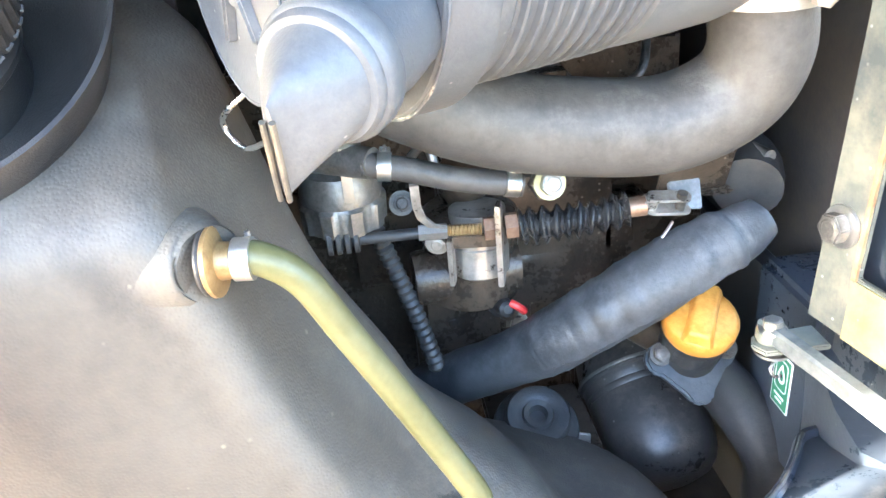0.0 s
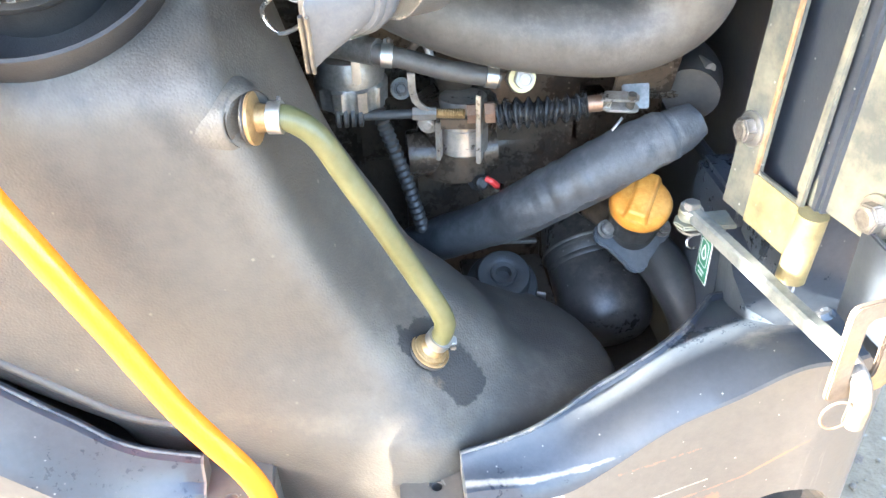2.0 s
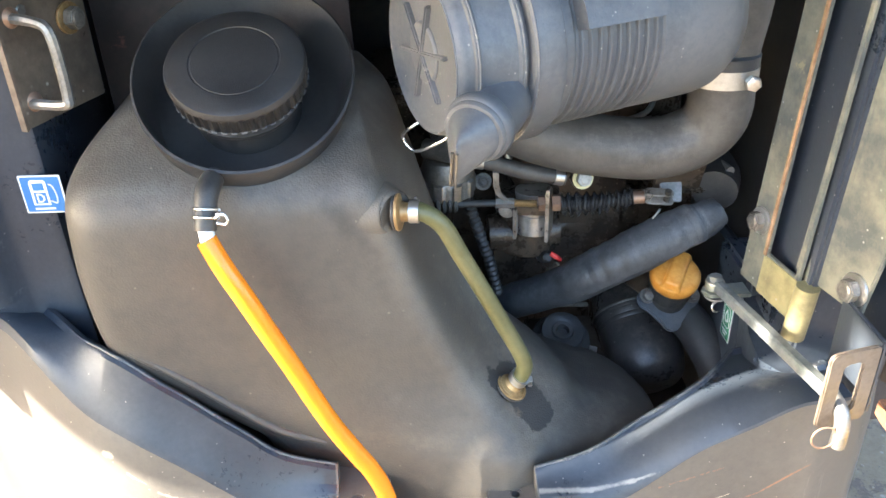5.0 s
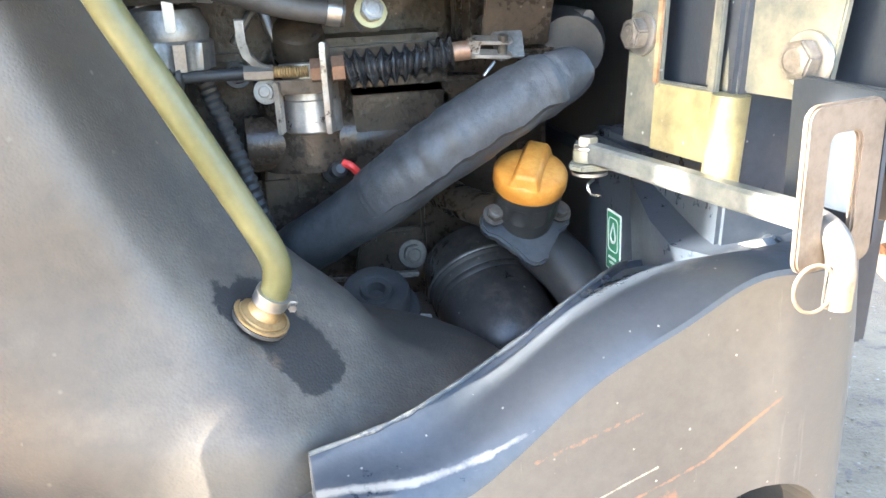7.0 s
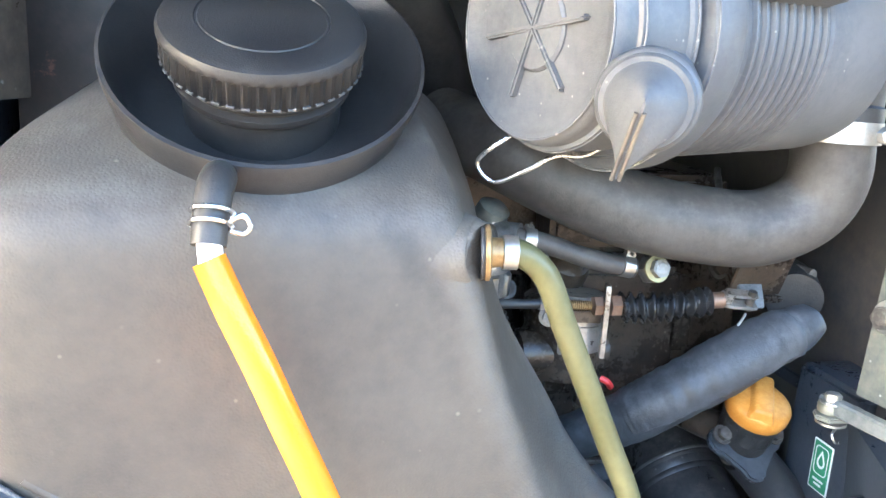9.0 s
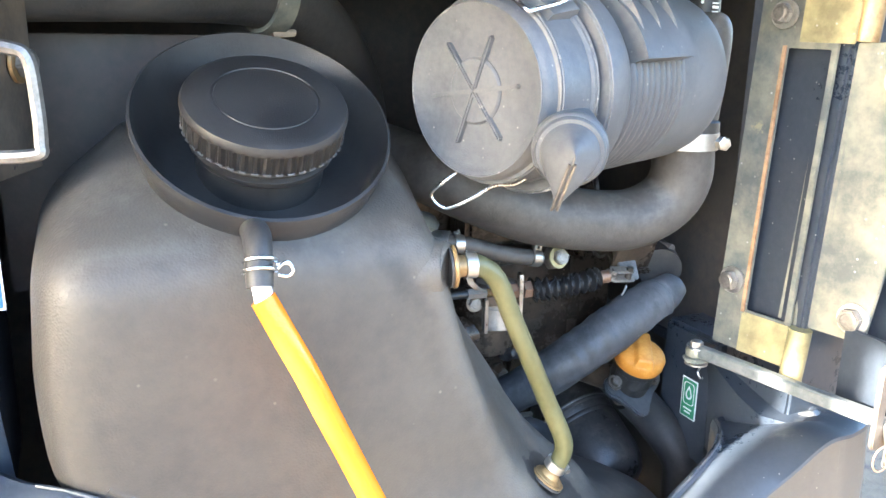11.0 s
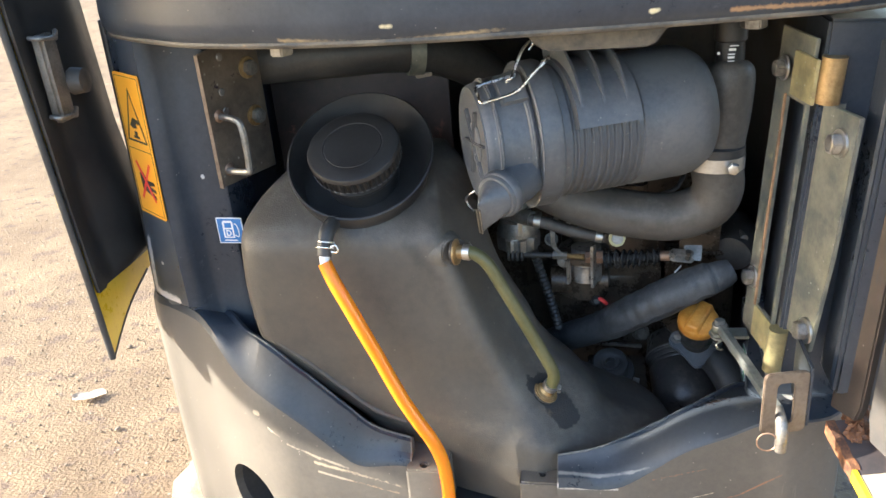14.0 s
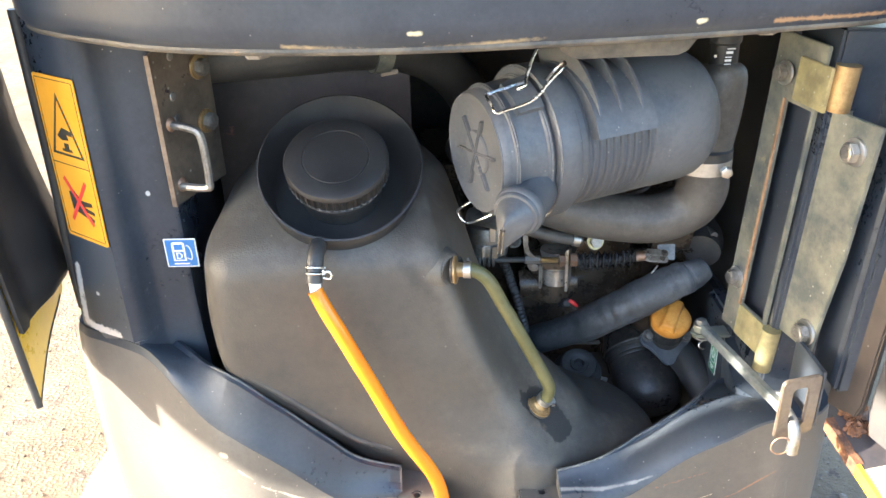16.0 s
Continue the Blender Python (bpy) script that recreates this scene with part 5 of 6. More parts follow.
part("oil_filter", lathe([(0.044, -0.03), (0.048, -0.004), (0.0495, -0.002), (0.0495, 0.003), (0.0475, 0.005), (0.0472, 0.012), (0.0466, 0.013), (0.0472, 0.014), (0.0472, 0.018), (0.0466, 0.019), (0.0472, 0.020), (0.0472, 0.060), (0.0462, 0.071), (0.0432, 0.082), (0.038, 0.0905), (0.030, 0.0965), (0.018, 0.1000), (0.004, 0.1010)], filter_m, 56), M_FILTER, engine, "black spin-on oil filter")
part("filter_ring", lathe([(0.0496, -0.0015), (0.0502, -0.0008), (0.0502, 0.0008), (0.0496, 0.0015)], filter_m, 56), M_BOLT, engine)
neck_m = frame_of((0.412, 0.681, 1.132), (0.01, -0.38, 0.92), (1, 0, 0))
rings = []
for r, h, k in ((0.022, -0.022, 0), (0.022, 0.0, 0), (0.0235, 0.003, 0), (0.0235, 0.006, 1), (0.0240, 0.016, 1), (0.0250, 0.018, 0), (0.0250, 0.024, 0), (0.022, 0.026, 0)):
    rings.append([neck_m @ Vector(((r - 0.0012 * k * ((i // 3) % 2)) * math.cos(2 * math.pi * i / 60), (r - 0.0012 * k * ((i // 3) % 2)) * math.sin(2 * math.pi * i / 60), h)) for i in range(60)])
part("filler_neck", loft(rings), M_CAP, engine, "ribbed black filler neck")
part("neck_elbow", tube([(0.408, 0.700, 1.124), (0.394, 0.720, 1.124), (0.378, 0.750, 1.126), (0.372, 0.790, 1.126)], [0.015, 0.014, 0.014, 0.016], 24, 6), M_ENGINE, engine)
flange = slab([(-0.034, 0.009), (-0.037, 0.0), (-0.034, -0.008), (-0.026, -0.012), (-0.012, -0.027), (-0.008, -0.034), (0.0, -0.037), (0.008, -0.034), (0.011, -0.027), (0.023, -0.012), (0.031, -0.008), (0.034, 0.0), (0.031, 0.008), (0.022, 0.013), (-0.024, 0.014)], 0.008, frame_of((0.4125, 0.681, 1.122), (0.03, -0.74, 0.67), (1, 0, 0)), 0.002)
part("neck_flange", flange, M_FLANGE, engine, "blue-grey three-bolt flange")
for at in ((0.3865, 0.6740, 1.1335), (0.4370, 0.6745, 1.1305), (0.4118, 0.6990, 1.0990)):
    bolt(at, (0.03, -0.74, 0.67), engine, 0.0056, M_GRIMY, True, M_GRIMY)
cap_m = frame_of((0.4125, 0.6690, 1.1600), (0.01, -0.38, 0.92), (0.45, 0.75, 0.3))
part("oil_cap", lathe([(0.022, -0.008), (0.0255, -0.006), (0.0268, -0.002), (0.0268, 0.006), (0.0255, 0.0085), (0.0225, 0.0105), (0.015, 0.0118), (0.004, 0.0122)], cap_m, 44), M_OIL, engine, "orange plastic oil filler cap")
grip = [[cap_m @ Vector((x, y, z)) for x, y in ((-0.0255 * k, -0.0095 * w), (-0.0235 * k, -0.0115 * w), (0.0235 * k, -0.0115 * w), (0.0255 * k, -0.0095 * w), (0.0255 * k, 0.0095 * w), (0.0235 * k, 0.0115 * w), (-0.0235 * k, 0.0115 * w), (-0.0255 * k, 0.0095 * w))] for z, k, w in ((0.0075, 1, 1.0), (0.0140, 0.97, 0.80), (0.0168, 0.92, 0.66), (0.0176, 0.86, 0.56))]
part("cap_grip", loft(grip), M_OIL, engine, "", True, 40)
part("lower_hose", tube([(0.43, 0.70, 1.10), (0.455, 0.685, 1.07), (0.475, 0.66, 1.03), (0.48, 0.66, 0.98)], 0.022, 24, 6), M_RUBBER, engine)

part("starter_body", lathe([(0.01, 0), (0.034, 0.002), (0.036, 0.01), (0.036, 0.07), (0.03, 0.075)], frame_of((0.262, 0.745, 1.165), (0.0, 0.06, 1)), 32), M_ENGINE, engine)
part("solenoid", lathe([(0.008, 0), (0.020, 0.001), (0.021, 0.006), (0.021, 0.08)], frame_of((0.215, 0.735, 1.19), (1, 0.05, 0.0)), 28), M_ENGINE, engine)
part("dome_plug", lathe([(0.020, -0.02), (0.020, 0), (0.018, 0.009), (0.011, 0.014), (0.002, 0.016)], frame_of((0.262, 0.752, 1.262), (0, -0.6, 0.8)), 24), M_ENGINE, engine)
strip = [(0.2212, 0.7025, 1.2790), (0.2216, 0.7015, 1.2640), (0.2240, 0.7000, 1.2555), (0.2300, 0.6985, 1.2495), (0.2370, 0.6980, 1.2470)]
part("bent_tab", loft([[Vector(c) + Vector(o) for o in ((-0.0030, 0.0014, 0.0012), (0.0030, -0.0006, 0.0018), (0.0030, -0.0022, 0.0004), (-0.0030, -0.0004, -0.0002))] for c in strip]), M_CHIPPED, engine, "bent chipped metal tab")
part("pump_ledge", block((0.135, 0.030, 0.012), Matrix.Translation((0.335, 0.765, 1.2200)), 0.003), M_ENGINE, engine)
part("pump_ledge", block((0.120, 0.040, 0.044), Matrix.Translation((0.335, 0.776, 1.1990)), 0.006), M_ENGINE, engine)
part("pump_barrel", lathe([(0.010, 0), (0.026, 0.001), (0.028, 0.006), (0.028, 0.090), (0.024, 0.098), (0.010, 0.100)], frame_of((0.252, 0.775, 1.178), (1, 0.02, 0.02)), 30), M_ENGINE, engine)
part("mount_plate", slab([(0.292, 1.048), (0.357, 1.048), (0.357, 1.091), (0.320, 1.091), (0.300, 1.078)], -0.008, Matrix(((1, 0, 0, 0), (0, 0, -1, 0.800), (0, 1, 0, 0), (0, 0, 0, 1))), 0.0015), M_ENGINE, engine, "oily mounting plate")
part("mount_edge", block((0.078, 0.006, 0.0048), frame_of((0.307, 0.774, 1.0602), (0.05, -0.2, 1), (1, 0.0, -0.08)), 0.001), M_CHIPPED, engine, "worn bright plate edge")
part("head_flange", slab([(-0.030, -0.016), (0.034, -0.018), (0.040, 0.010), (0.020, 0.020), (-0.026, 0.016)], 0.008, frame_of((0.432, 0.722, 1.2480), (0.0, -0.5, 0.86), (1, 0, 0)), 0.002), M_ENGINE, engine)
for at in ((0.4400, 0.7165, 1.2575), (0.4150, 0.7180, 1.2590)):
    bolt(at, (0, -0.5, 0.86), engine, 0.0068, M_GRIMY, True, M_GRIMY)
part("gasket_rim", tube([(0.232, 0.772, 1.196), (0.226, 0.770, 1.150), (0.232, 0.768, 1.118), (0.262, 0.766, 1.110), (0.300, 0.766, 1.110)], 0.0040, 8, 5), M_ENGINE, engine)
part("web_rib", block((0.090, 0.012, 0.006), Matrix.Translation((0.262, 0.772, 1.146)), 0.0015), M_ENGINE, engine)
part("web_rib", block((0.006, 0.012, 0.070), Matrix.Translation((0.312, 0.772, 1.128)), 0.0015), M_ENGINE, engine)
for x, z in ((0.246, 1.128), (0.292, 1.129), (0.330, 1.150), (0.240, 1.172)):
    bolt((x, 0.768, z), (0, -1, 0.1), engine, 0.0055, M_ENGINE, True, M_GRIMY)
part("sender", lathe([(0.008, 0), (0.009, 0.006), (0.006, 0.010), (0.006, 0.020), (0.0035, 0.022)], frame_of((0.276, 0.722, 1.166), (0.2, -0.9, 0.3)), 16), M_CAP, engine, "black sender plug")
for x, z, w, h in ((0.20, 1.20, 0.05, 0.10), (0.255, 1.13, 0.07, 0.06), (0.33, 1.14, 0.05, 0.07), (0.30, 1.30, 0.10, 0.05), (0.42, 1.27, 0.06, 0.05)):
    part("casting_boss", block((w, 0.05, h), Matrix.Translation((x, 0.80 + 0.02 * math.sin(40 * x), z)), 0.006), M_ENGINE, engine)
for x, y, z in ((0.215, 0.775, 1.235), (0.232, 0.775, 1.175), (0.30, 0.77, 1.115), (0.345, 0.765, 1.30), (0.378, 0.77, 1.292), (0.405, 0.745, 1.262), (0.43, 0.735, 1.262), (0.268, 0.772, 1.315), (0.36, 0.77, 1.165)):
    bolt((x, y, z), (0, -0.9, 0.35), engine, 0.0065, M_ENGINE, True, M_GRIMY)
part("oil_line", tube([(0.215, 0.77, 1.26), (0.235, 0.76, 1.285), (0.245, 0.75, 1.262), (0.262, 0.74, 1.25)], 0.0035, 10, 6), M_STEEL, engine)
part("injector_line", tube([(0.34, 0.76, 1.29), (0.36, 0.73, 1.318), (0.385, 0.73, 1.33), (0.40, 0.76, 1.35)], 0.003, 10, 6), M_BOLT, engine)
part("stud", tube([(0.462, 0.74, 1.268), (0.469, 0.700, 1.268)], 0.005, 12, 1), M_BOLT, engine)
part("thermostat_elbow", tube([(0.455, 0.70, 1.246), (0.468, 0.73, 1.250), (0.47, 0.78, 1.25)], 0.024, 20, 6), M_RUBBER, engine)
part("tail_bracket", block((0.05, 0.004, 0.05), frame_of((0.412, 0.690, 1.275), (0, -0.4, 1), (1, 0, 0)), 0.001), M_ENGINE, engine)

def wrinkled(bm, amount):
    """Small dents and folds on a soft sleeve."""
    bm.normal_update()
    for v in bm.verts:
        v.co += v.normal * (amount * noise.noise(v.co * 90) + 1.7 * amount * noise.noise(v.co * 28))
    return bm


sleeve = thing("foam_hose", "thick black foam-sleeved radiator hose with scuffs", "hose")
part("sleeve", wrinkled(tube([(0.19, 0.745, 1.068), (0.232, 0.722, 1.101), (0.270, 0.699, 1.129), (0.315, 0.673, 1.1625), (0.346, 0.664, 1.1860), (0.379, 0.662, 1.2055), (0.412, 0.663, 1.2215), (0.438, 0.667, 1.2325), (0.450, 0.670, 1.2365)], [0.0200, 0.0203, 0.0207, 0.0215, 0.0222, 0.0226, 0.0218, 0.0185, 0.0150], 36, 12), 0.0011), M_FOAM, sleeve)



def torn_cover():
    """Ragged outer layer left on the upper side of the sleeve."""
    line = spline([(0.300, 0.681, 1.152), (0.322, 0.671, 1.168), (0.346, 0.664, 1.186), (0.379, 0.662, 1.2055), (0.412, 0.663, 1.2215), (0.434, 0.666, 1.231)], 18)
    rings = []
    for i, c in enumerate(line):
        f = i / (len(line) - 1)
        c = Vector(c)
        d = (Vector(line[min(i + 1, len(line) - 1)]) - Vector(line[max(i - 1, 0)])).normalized()
        side = d.cross(Vector((0, 1, 0))).normalized()
        if side.z < 0:
            side = -side
        face = Vector((0, -1, 0))
        face = (face - d * face.dot(d)).normalized()
        low, high = -25 - 25 * f + 14 * noise.noise((7 * f, 0, 1)) + 2 * noise.noise((40 * f, 3, 1)), 150
        swell = 0.0222 + 0.0030 * math.sin(math.pi * f) ** 0.5 + 0.0022 * noise.noise((13 * f, 2, 1)) - 0.014 * max(0, f - 0.8)
        rings.append([c + (side * math.sin(a) + face * math.cos(a)) * (swell + 0.0008 * noise.noise((60 * f, j * 1.3, 5)) - (0.0042 if j in (0, 9) else 0)) for j, a in ((j, radians(low + (high - low) * j / 9)) for j in range(10))])
    return loft(rings, True, True)


part("torn_cover", torn_cover(), M_FOAM, sleeve, "ragged torn layer of the sleeve")

cable = thing("throttle_cable", "throttle cable with rubber bellows, nuts and clevis", "cable")
part("rod", tube([(0.165, 0.705, 1.244), (0.222, 0.701, 1.2445)], 0.0040, 12, 1), M_RUBBER, cable)
part("sleeve_nut", tube([(0.221, 0.701, 1.2445), (0.2405, 0.6995, 1.2442)], 0.0056, 6, 1), M_STEEL, cable, "bright hex sleeve nut")
thr = [(0.2405 + 0.0009 * k, 0.6995 - 0.00012 * k, 1.2442 - 0.00002 * k) for k in range(27)]
part("thread", tube(thr, [0.0036 if k % 2 else 0.0043 for k in range(27)], 12, 1), M_BRASS, cable, "brassy threaded end")
for x0, w, r in ((0.2655, 0.0075, 0.0085), (0.2800, 0.0085, 0.0092)):
    part("lock_nut", tube([(x0, 0.6955, 1.2440), (x0 + w, 0.6948, 1.2443)], r, 6, 1), M_COPPER, cable)
leg = [(-0.0075, 0.012), (-0.0060, 0.020), (0.0060, 0.020), (0.0075, 0.012), (0.0060, -0.030), (0.0085, -0.034), (0.0075, -0.042), (-0.0055, -0.042), (-0.0065, -0.030)]
part("bracket_plate", slab([(y, z) for y, z in leg], 0.0040, Matrix(((0.30, 0, 0.95, 0.2735), (0.95, 0, -0.30, 0.6925), (0, 1, 0, 1.2430), (0, 0, 0, 1))), 0.0006), M_CHIPPED, cable, "chipped bright bracket leg")
part("bracket_plate", slab([(-0.006, 0.0), (0.006, 0.0), (0.005, -0.036), (-0.005, -0.036)], 0.0036, Matrix(((0.30, 0, 0.95, 0.2405), (0.95, 0, -0.30, 0.7015), (0, 1, 0, 1.2375), (0, 0, 0, 1))), 0.0006), M_CHIPPED, cable)
part("bracket_web", block((0.036, 0.004, 0.010), frame_of((0.257, 0.7015, 1.2330), (0, 0, 1), (1, -0.15, 0)), 0.0008), M_ENGINE, cable)
part("bracket_cup", lathe([(0.002, -0.019), (0.0195, -0.019), (0.0213, -0.0175), (0.0213, 0.004), (0.0205, 0.005), (0.0205, 0.030)], frame_of((0.2655, 0.7240, 1.2165), (0, 0.06, 1)), 32), M_CHIPPED, cable, "bright worn metal cup")
bolt((0.2345, 0.712, 1.2300), (-0.2, -0.97, 0.1), cable, 0.0058, M_BOLT, True, M_BOLT)
# bellows: a soft spiral, fuller at the bracket end
rings = []
for k in range(97):
    f = k / 96
    c = Vector((0.2895 + 0.0735 * f, 0.6942 - 0.0105 * f, 1.2428 + 0.0082 * f - 0.0022 * math.sin(math.pi * f)))
    d = Vector((0.98, -0.14, 0.10)).normalized()
    u = d.cross(Vector((0, 0, 1))).normalized()
    w = u.cross(d)
    base = 0.0112 - 0.0018 * f + 0.0012 * noise.noise((5 * f, 1, 2))
    rings.append([c + (u * math.cos(a) + w * math.sin(a)) * (base + 0.0033 * math.sin(2 * math.pi * 9.5 * f + 1.5 * math.sin(a + 5 * f) + 1.2 * noise.noise((4 * f, 7, 2))) * (0.8 + 0.3 * noise.noise((9 * f, a, 1))) - (0.004 if k in (0, 96) else 0)) for a in (2 * math.pi * j / 24 for j in range(24))])
part("bellows", loft(rings), M_BELLOWS, cable, "twisted black rubber bellows")
part("end_ferrule", tube([(0.362, 0.6838, 1.2510), (0.374, 0.6825, 1.2520)], 0.0068, 14, 1), M_COPPER, cable)
for dz in (-0.0062, 0.0062):
    part("clevis", slab(rounded(0.030, 0.0115, 0.005), 0.0024, frame_of((0.389, 0.6800, 1.2520 + 0.75 * dz), (0.05, -0.35, 0.94), (1, -0.1, 0)), 0.0007, [disc(0.0030, 12, 0.008, 0)]), M_CHIPPED, cable, "dirty steel fork plate")
part("clevis_root", block((0.009, 0.010, 0.0120), frame_of((0.3765, 0.6820, 1.2530), (0.05, -0.35, 0.94), (1, -0.1, 0)), 0.0012), M_CHIPPED, cable)
part("clevis_pin", tube([(0.3966, 0.6805, 1.2440), (0.3970, 0.6760, 1.2610)], 0.0036, 14, 1), M_GRIMY, cable)
part("lever", slab([(-0.010, -0.008), (0.010, -0.010), (0.014, 0.030), (0.006, 0.046), (-0.006, 0.046), (-0.012, 0.024)], 0.004, frame_of((0.404, 0.690, 1.2510), (0.0, -0.80, 0.55), (1, 0, 0)), 0.001, [disc(0.004, 12, 0, 0.034)]), M_BOLT, cable, "dull steel throttle lever")
wire("split_pin", [(0.3880, 0.6690, 1.2440), (0.3820, 0.6650, 1.2390), (0.3790, 0.6640, 1.2360)], 0.0011, M_BRIGHT, cable)
for k in range(4):
    part("left_boot", lathe([(0.006, 0), (0.0095, 0.001), (0.0095, 0.004), (0.006, 0.005)], frame_of((0.158 + 0.006 * k, 0.706, 1.244), (1, 0, 0)), 18), M_RUBBER, cable)

fuel = thing("fuel_filter", "metal fuel filter head with ribbed ring and rubber fuel line", "fuel filter")
fm = frame_of((0.172, 0.728, 1.262), (0, 0, 1))
segs = 72
rr = []
for r, h, k in ((0.020, -0.016, 0), (0.030, -0.014, 1), (0.031, 0.004, 1), (0.028, 0.006, 0), (0.029, 0.012, 0), (0.024, 0.026, 0), (0.012, 0.030, 0)):
    rr.append([fm @ Vector(((r - 0.002 * k * ((i // 4) % 2)) * math.cos(2 * math.pi * i / segs), (r - 0.002 * k * ((i // 4) % 2)) * math.sin(2 * math.pi * i / segs), h)) for i in range(segs)])
part("ring_nut", loft(rr), M_BOLT, fuel)
part("filter_head", block((0.040, 0.032, 0.020), Matrix.Translation((0.170, 0.728, 1.300)), 0.006), M_BOLT, fuel)
part("head_port", tube([(0.150, 0.722, 1.302), (0.196, 0.690, 1.303)], 0.0105, 20, 1), M_BOLT, fuel)
part("head_cap", lathe([(0.013, 0), (0.014, 0.003), (0.013, 0.012), (0.009, 0.015), (0.002, 0.016)], frame_of((0.176, 0.712, 1.312), (0.3, -0.4, 0.86)), 24), M_WORN, fuel)
part("bail", block((0.007, 0.006, 0.04), Matrix.Translation((0.178, 0.700, 1.294)), 0.001), M_STEEL, fuel)
part("fuel_line", tube([(0.190, 0.690, 1.303), (0.215, 0.684, 1.299), (0.25, 0.682, 1.288), (0.290, 0.680, 1.280)], 0.0080, 16, 6), M_DUSTRUBBER, fuel, "grey rubber fuel line")
band_clamp((0.283, 0.680, 1.282), (0.95, 0, -0.2), 0.008, fuel, 0.009)
band_clamp((0.203, 0.687, 1.301), (0.95, -0.1, -0.1), 0.008, fuel, 0.009)
part("banjo", lathe([(0.011, -0.006), (0.012, -0.004), (0.012, 0.004), (0.011, 0.006)], frame_of((0.306, 0.680, 1.279), (0.1, -0.9, 0.3)), 6), M_BOLT, fuel)
bolt((0.306, 0.674, 1.281), (0.1, -0.9, 0.3), fuel, 0.0072, M_BOLT, True, M_ZINCY)

loom = thing("wire_loom", "black corrugated wiring conduit running down the engine", "conduit")
lp = spline([(0.188, 0.735, 1.25), (0.200, 0.725, 1.215), (0.214, 0.718, 1.170), (0.226, 0.716, 1.12)], 16)
part("conduit", tube([tuple(p) for p in lp], [0.007 if i % 2 else 0.0055 for i in range(len(lp))], 14, 1), M_RUBBER, loom)
wire("red_wire", [(0.283, 0.705, 1.176), (0.288, 0.702, 1.174), (0.293, 0.704, 1.168)], 0.003, M_RED, loom)

pipe = thing("top_pipe", "black breather pipe clamped across the bay under the hood", "pipe")
part("pipe", tube([(-0.20, 0.70, 1.525), (-0.06, 0.715, 1.528), (0.04, 0.745, 1.524), (0.11, 0.80, 1.49), (0.16, 0.86, 1.42), (0.18, 0.9, 1.33)], 0.030, 28, 6), M_RUBBER, pipe)
part("strap", lathe([(0.030, -0.010), (0.0335, -0.010), (0.0335, 0.010), (0.030, 0.010)], frame_of((0.045, 0.747, 1.523), (0.85, 0.35, -0.1)), 36), M_WORN, pipe)
part("strap_end", block((0.022, 0.012, 0.006), frame_of((0.055, 0.742, 1.492), (0, -0.3, 1), (1, 0.3, 0)), 0.001), M_STEEL, pipe)
part("shroud", block((0.26, 0.004, 0.22), Matrix.Translation((-0.05, 0.785, 1.378)), 0.001), M_PRIMER, pipe, "dark sheet metal shroud")

lag = thing("insulation_wrap", "brown crumbly heat insulation round the exhaust under the hood", "insulation")
rings = []
for k in range(26):
    f = k / 25
    c = Vector((0.09 + 0.22 * f, 0.80 + 0.04 * f, 1.566))
    rings.append([c + Vector((0, math.cos(a), math.sin(a))) * (0.036 + 0.009 * noise.noise((9 * f, 2 * math.cos(a), 2 * math.sin(a))) + 0.004 * noise.noise((30 * f, 7 * math.cos(a), 7 * math.sin(a)))) for a in (2 * math.pi * j / 26 for j in range(26))])
part("wrap", loft(rings), M_WOOL, lag)

# ---------------------------------------------------------------- left: latch plate, stickers, side door
latch = thing("door_latch_plate", "steel striker plate with U-shaped loop and two bolts", "latch plate")
part("plate", slab([(0, 0), (0.095, 0.0), (0.095, 0.165), (0.03, 0.170), (0, 0.165)], -0.004, Matrix(((0.38, 0, 0.925, -0.1770), (0.925, 0, -0.38, 0.579), (0, 1, 0, 1.396), (0, 0, 0, 1))), 0.0008), M_LATCH, latch)
part("plate_edge", block((0.006, 0.003, 0.165), frame_of((-0.1785, 0.5772, 1.4785), (0, 0, 1), (0.925, -0.38, 0)), 0), M_BRACKET, latch)
wire("loop", [(-0.172, 0.591, 1.484), (-0.150, 0.582, 1.482), (-0.1395, 0.5775, 1.476), (-0.1370, 0.5760, 1.450), (-0.1370, 0.5745, 1.425), (-0.1405, 0.5745, 1.4175), (-0.172, 0.588, 1.415)], 0.0044, M_BOLT, latch, 6)
for z in (1.531, 1.470):
    bolt((-0.1492, 0.645, z), (0.925, -0.38, 0), latch, 0.0090, M_BOLT, True, M_BRASS)
for x, y, z in ((-0.1676, 0.602, 1.511), (-0.1672, 0.603, 1.487), (-0.1650, 0.608, 1.552)):
    part("weld_spot", lathe([(0.0005, 0.0018), (0.004, 0.0012), (0.005, 0.0)], frame_of((x, y, z), (0.925, -0.38, 0)), 14), M_BOLT, latch)
for z in (1.484, 1.4155):
    part("weld_bead", lathe([(0.0005, 0.0045), (0.0045, 0.0036), (0.0075, 0.0012), (0.0085, 0.0)], frame_of((-0.1715, 0.5925, z), (0.925, -0.38, 0)), 16, wobble=None), M_COPPER, latch, "rusty weld at the loop end")

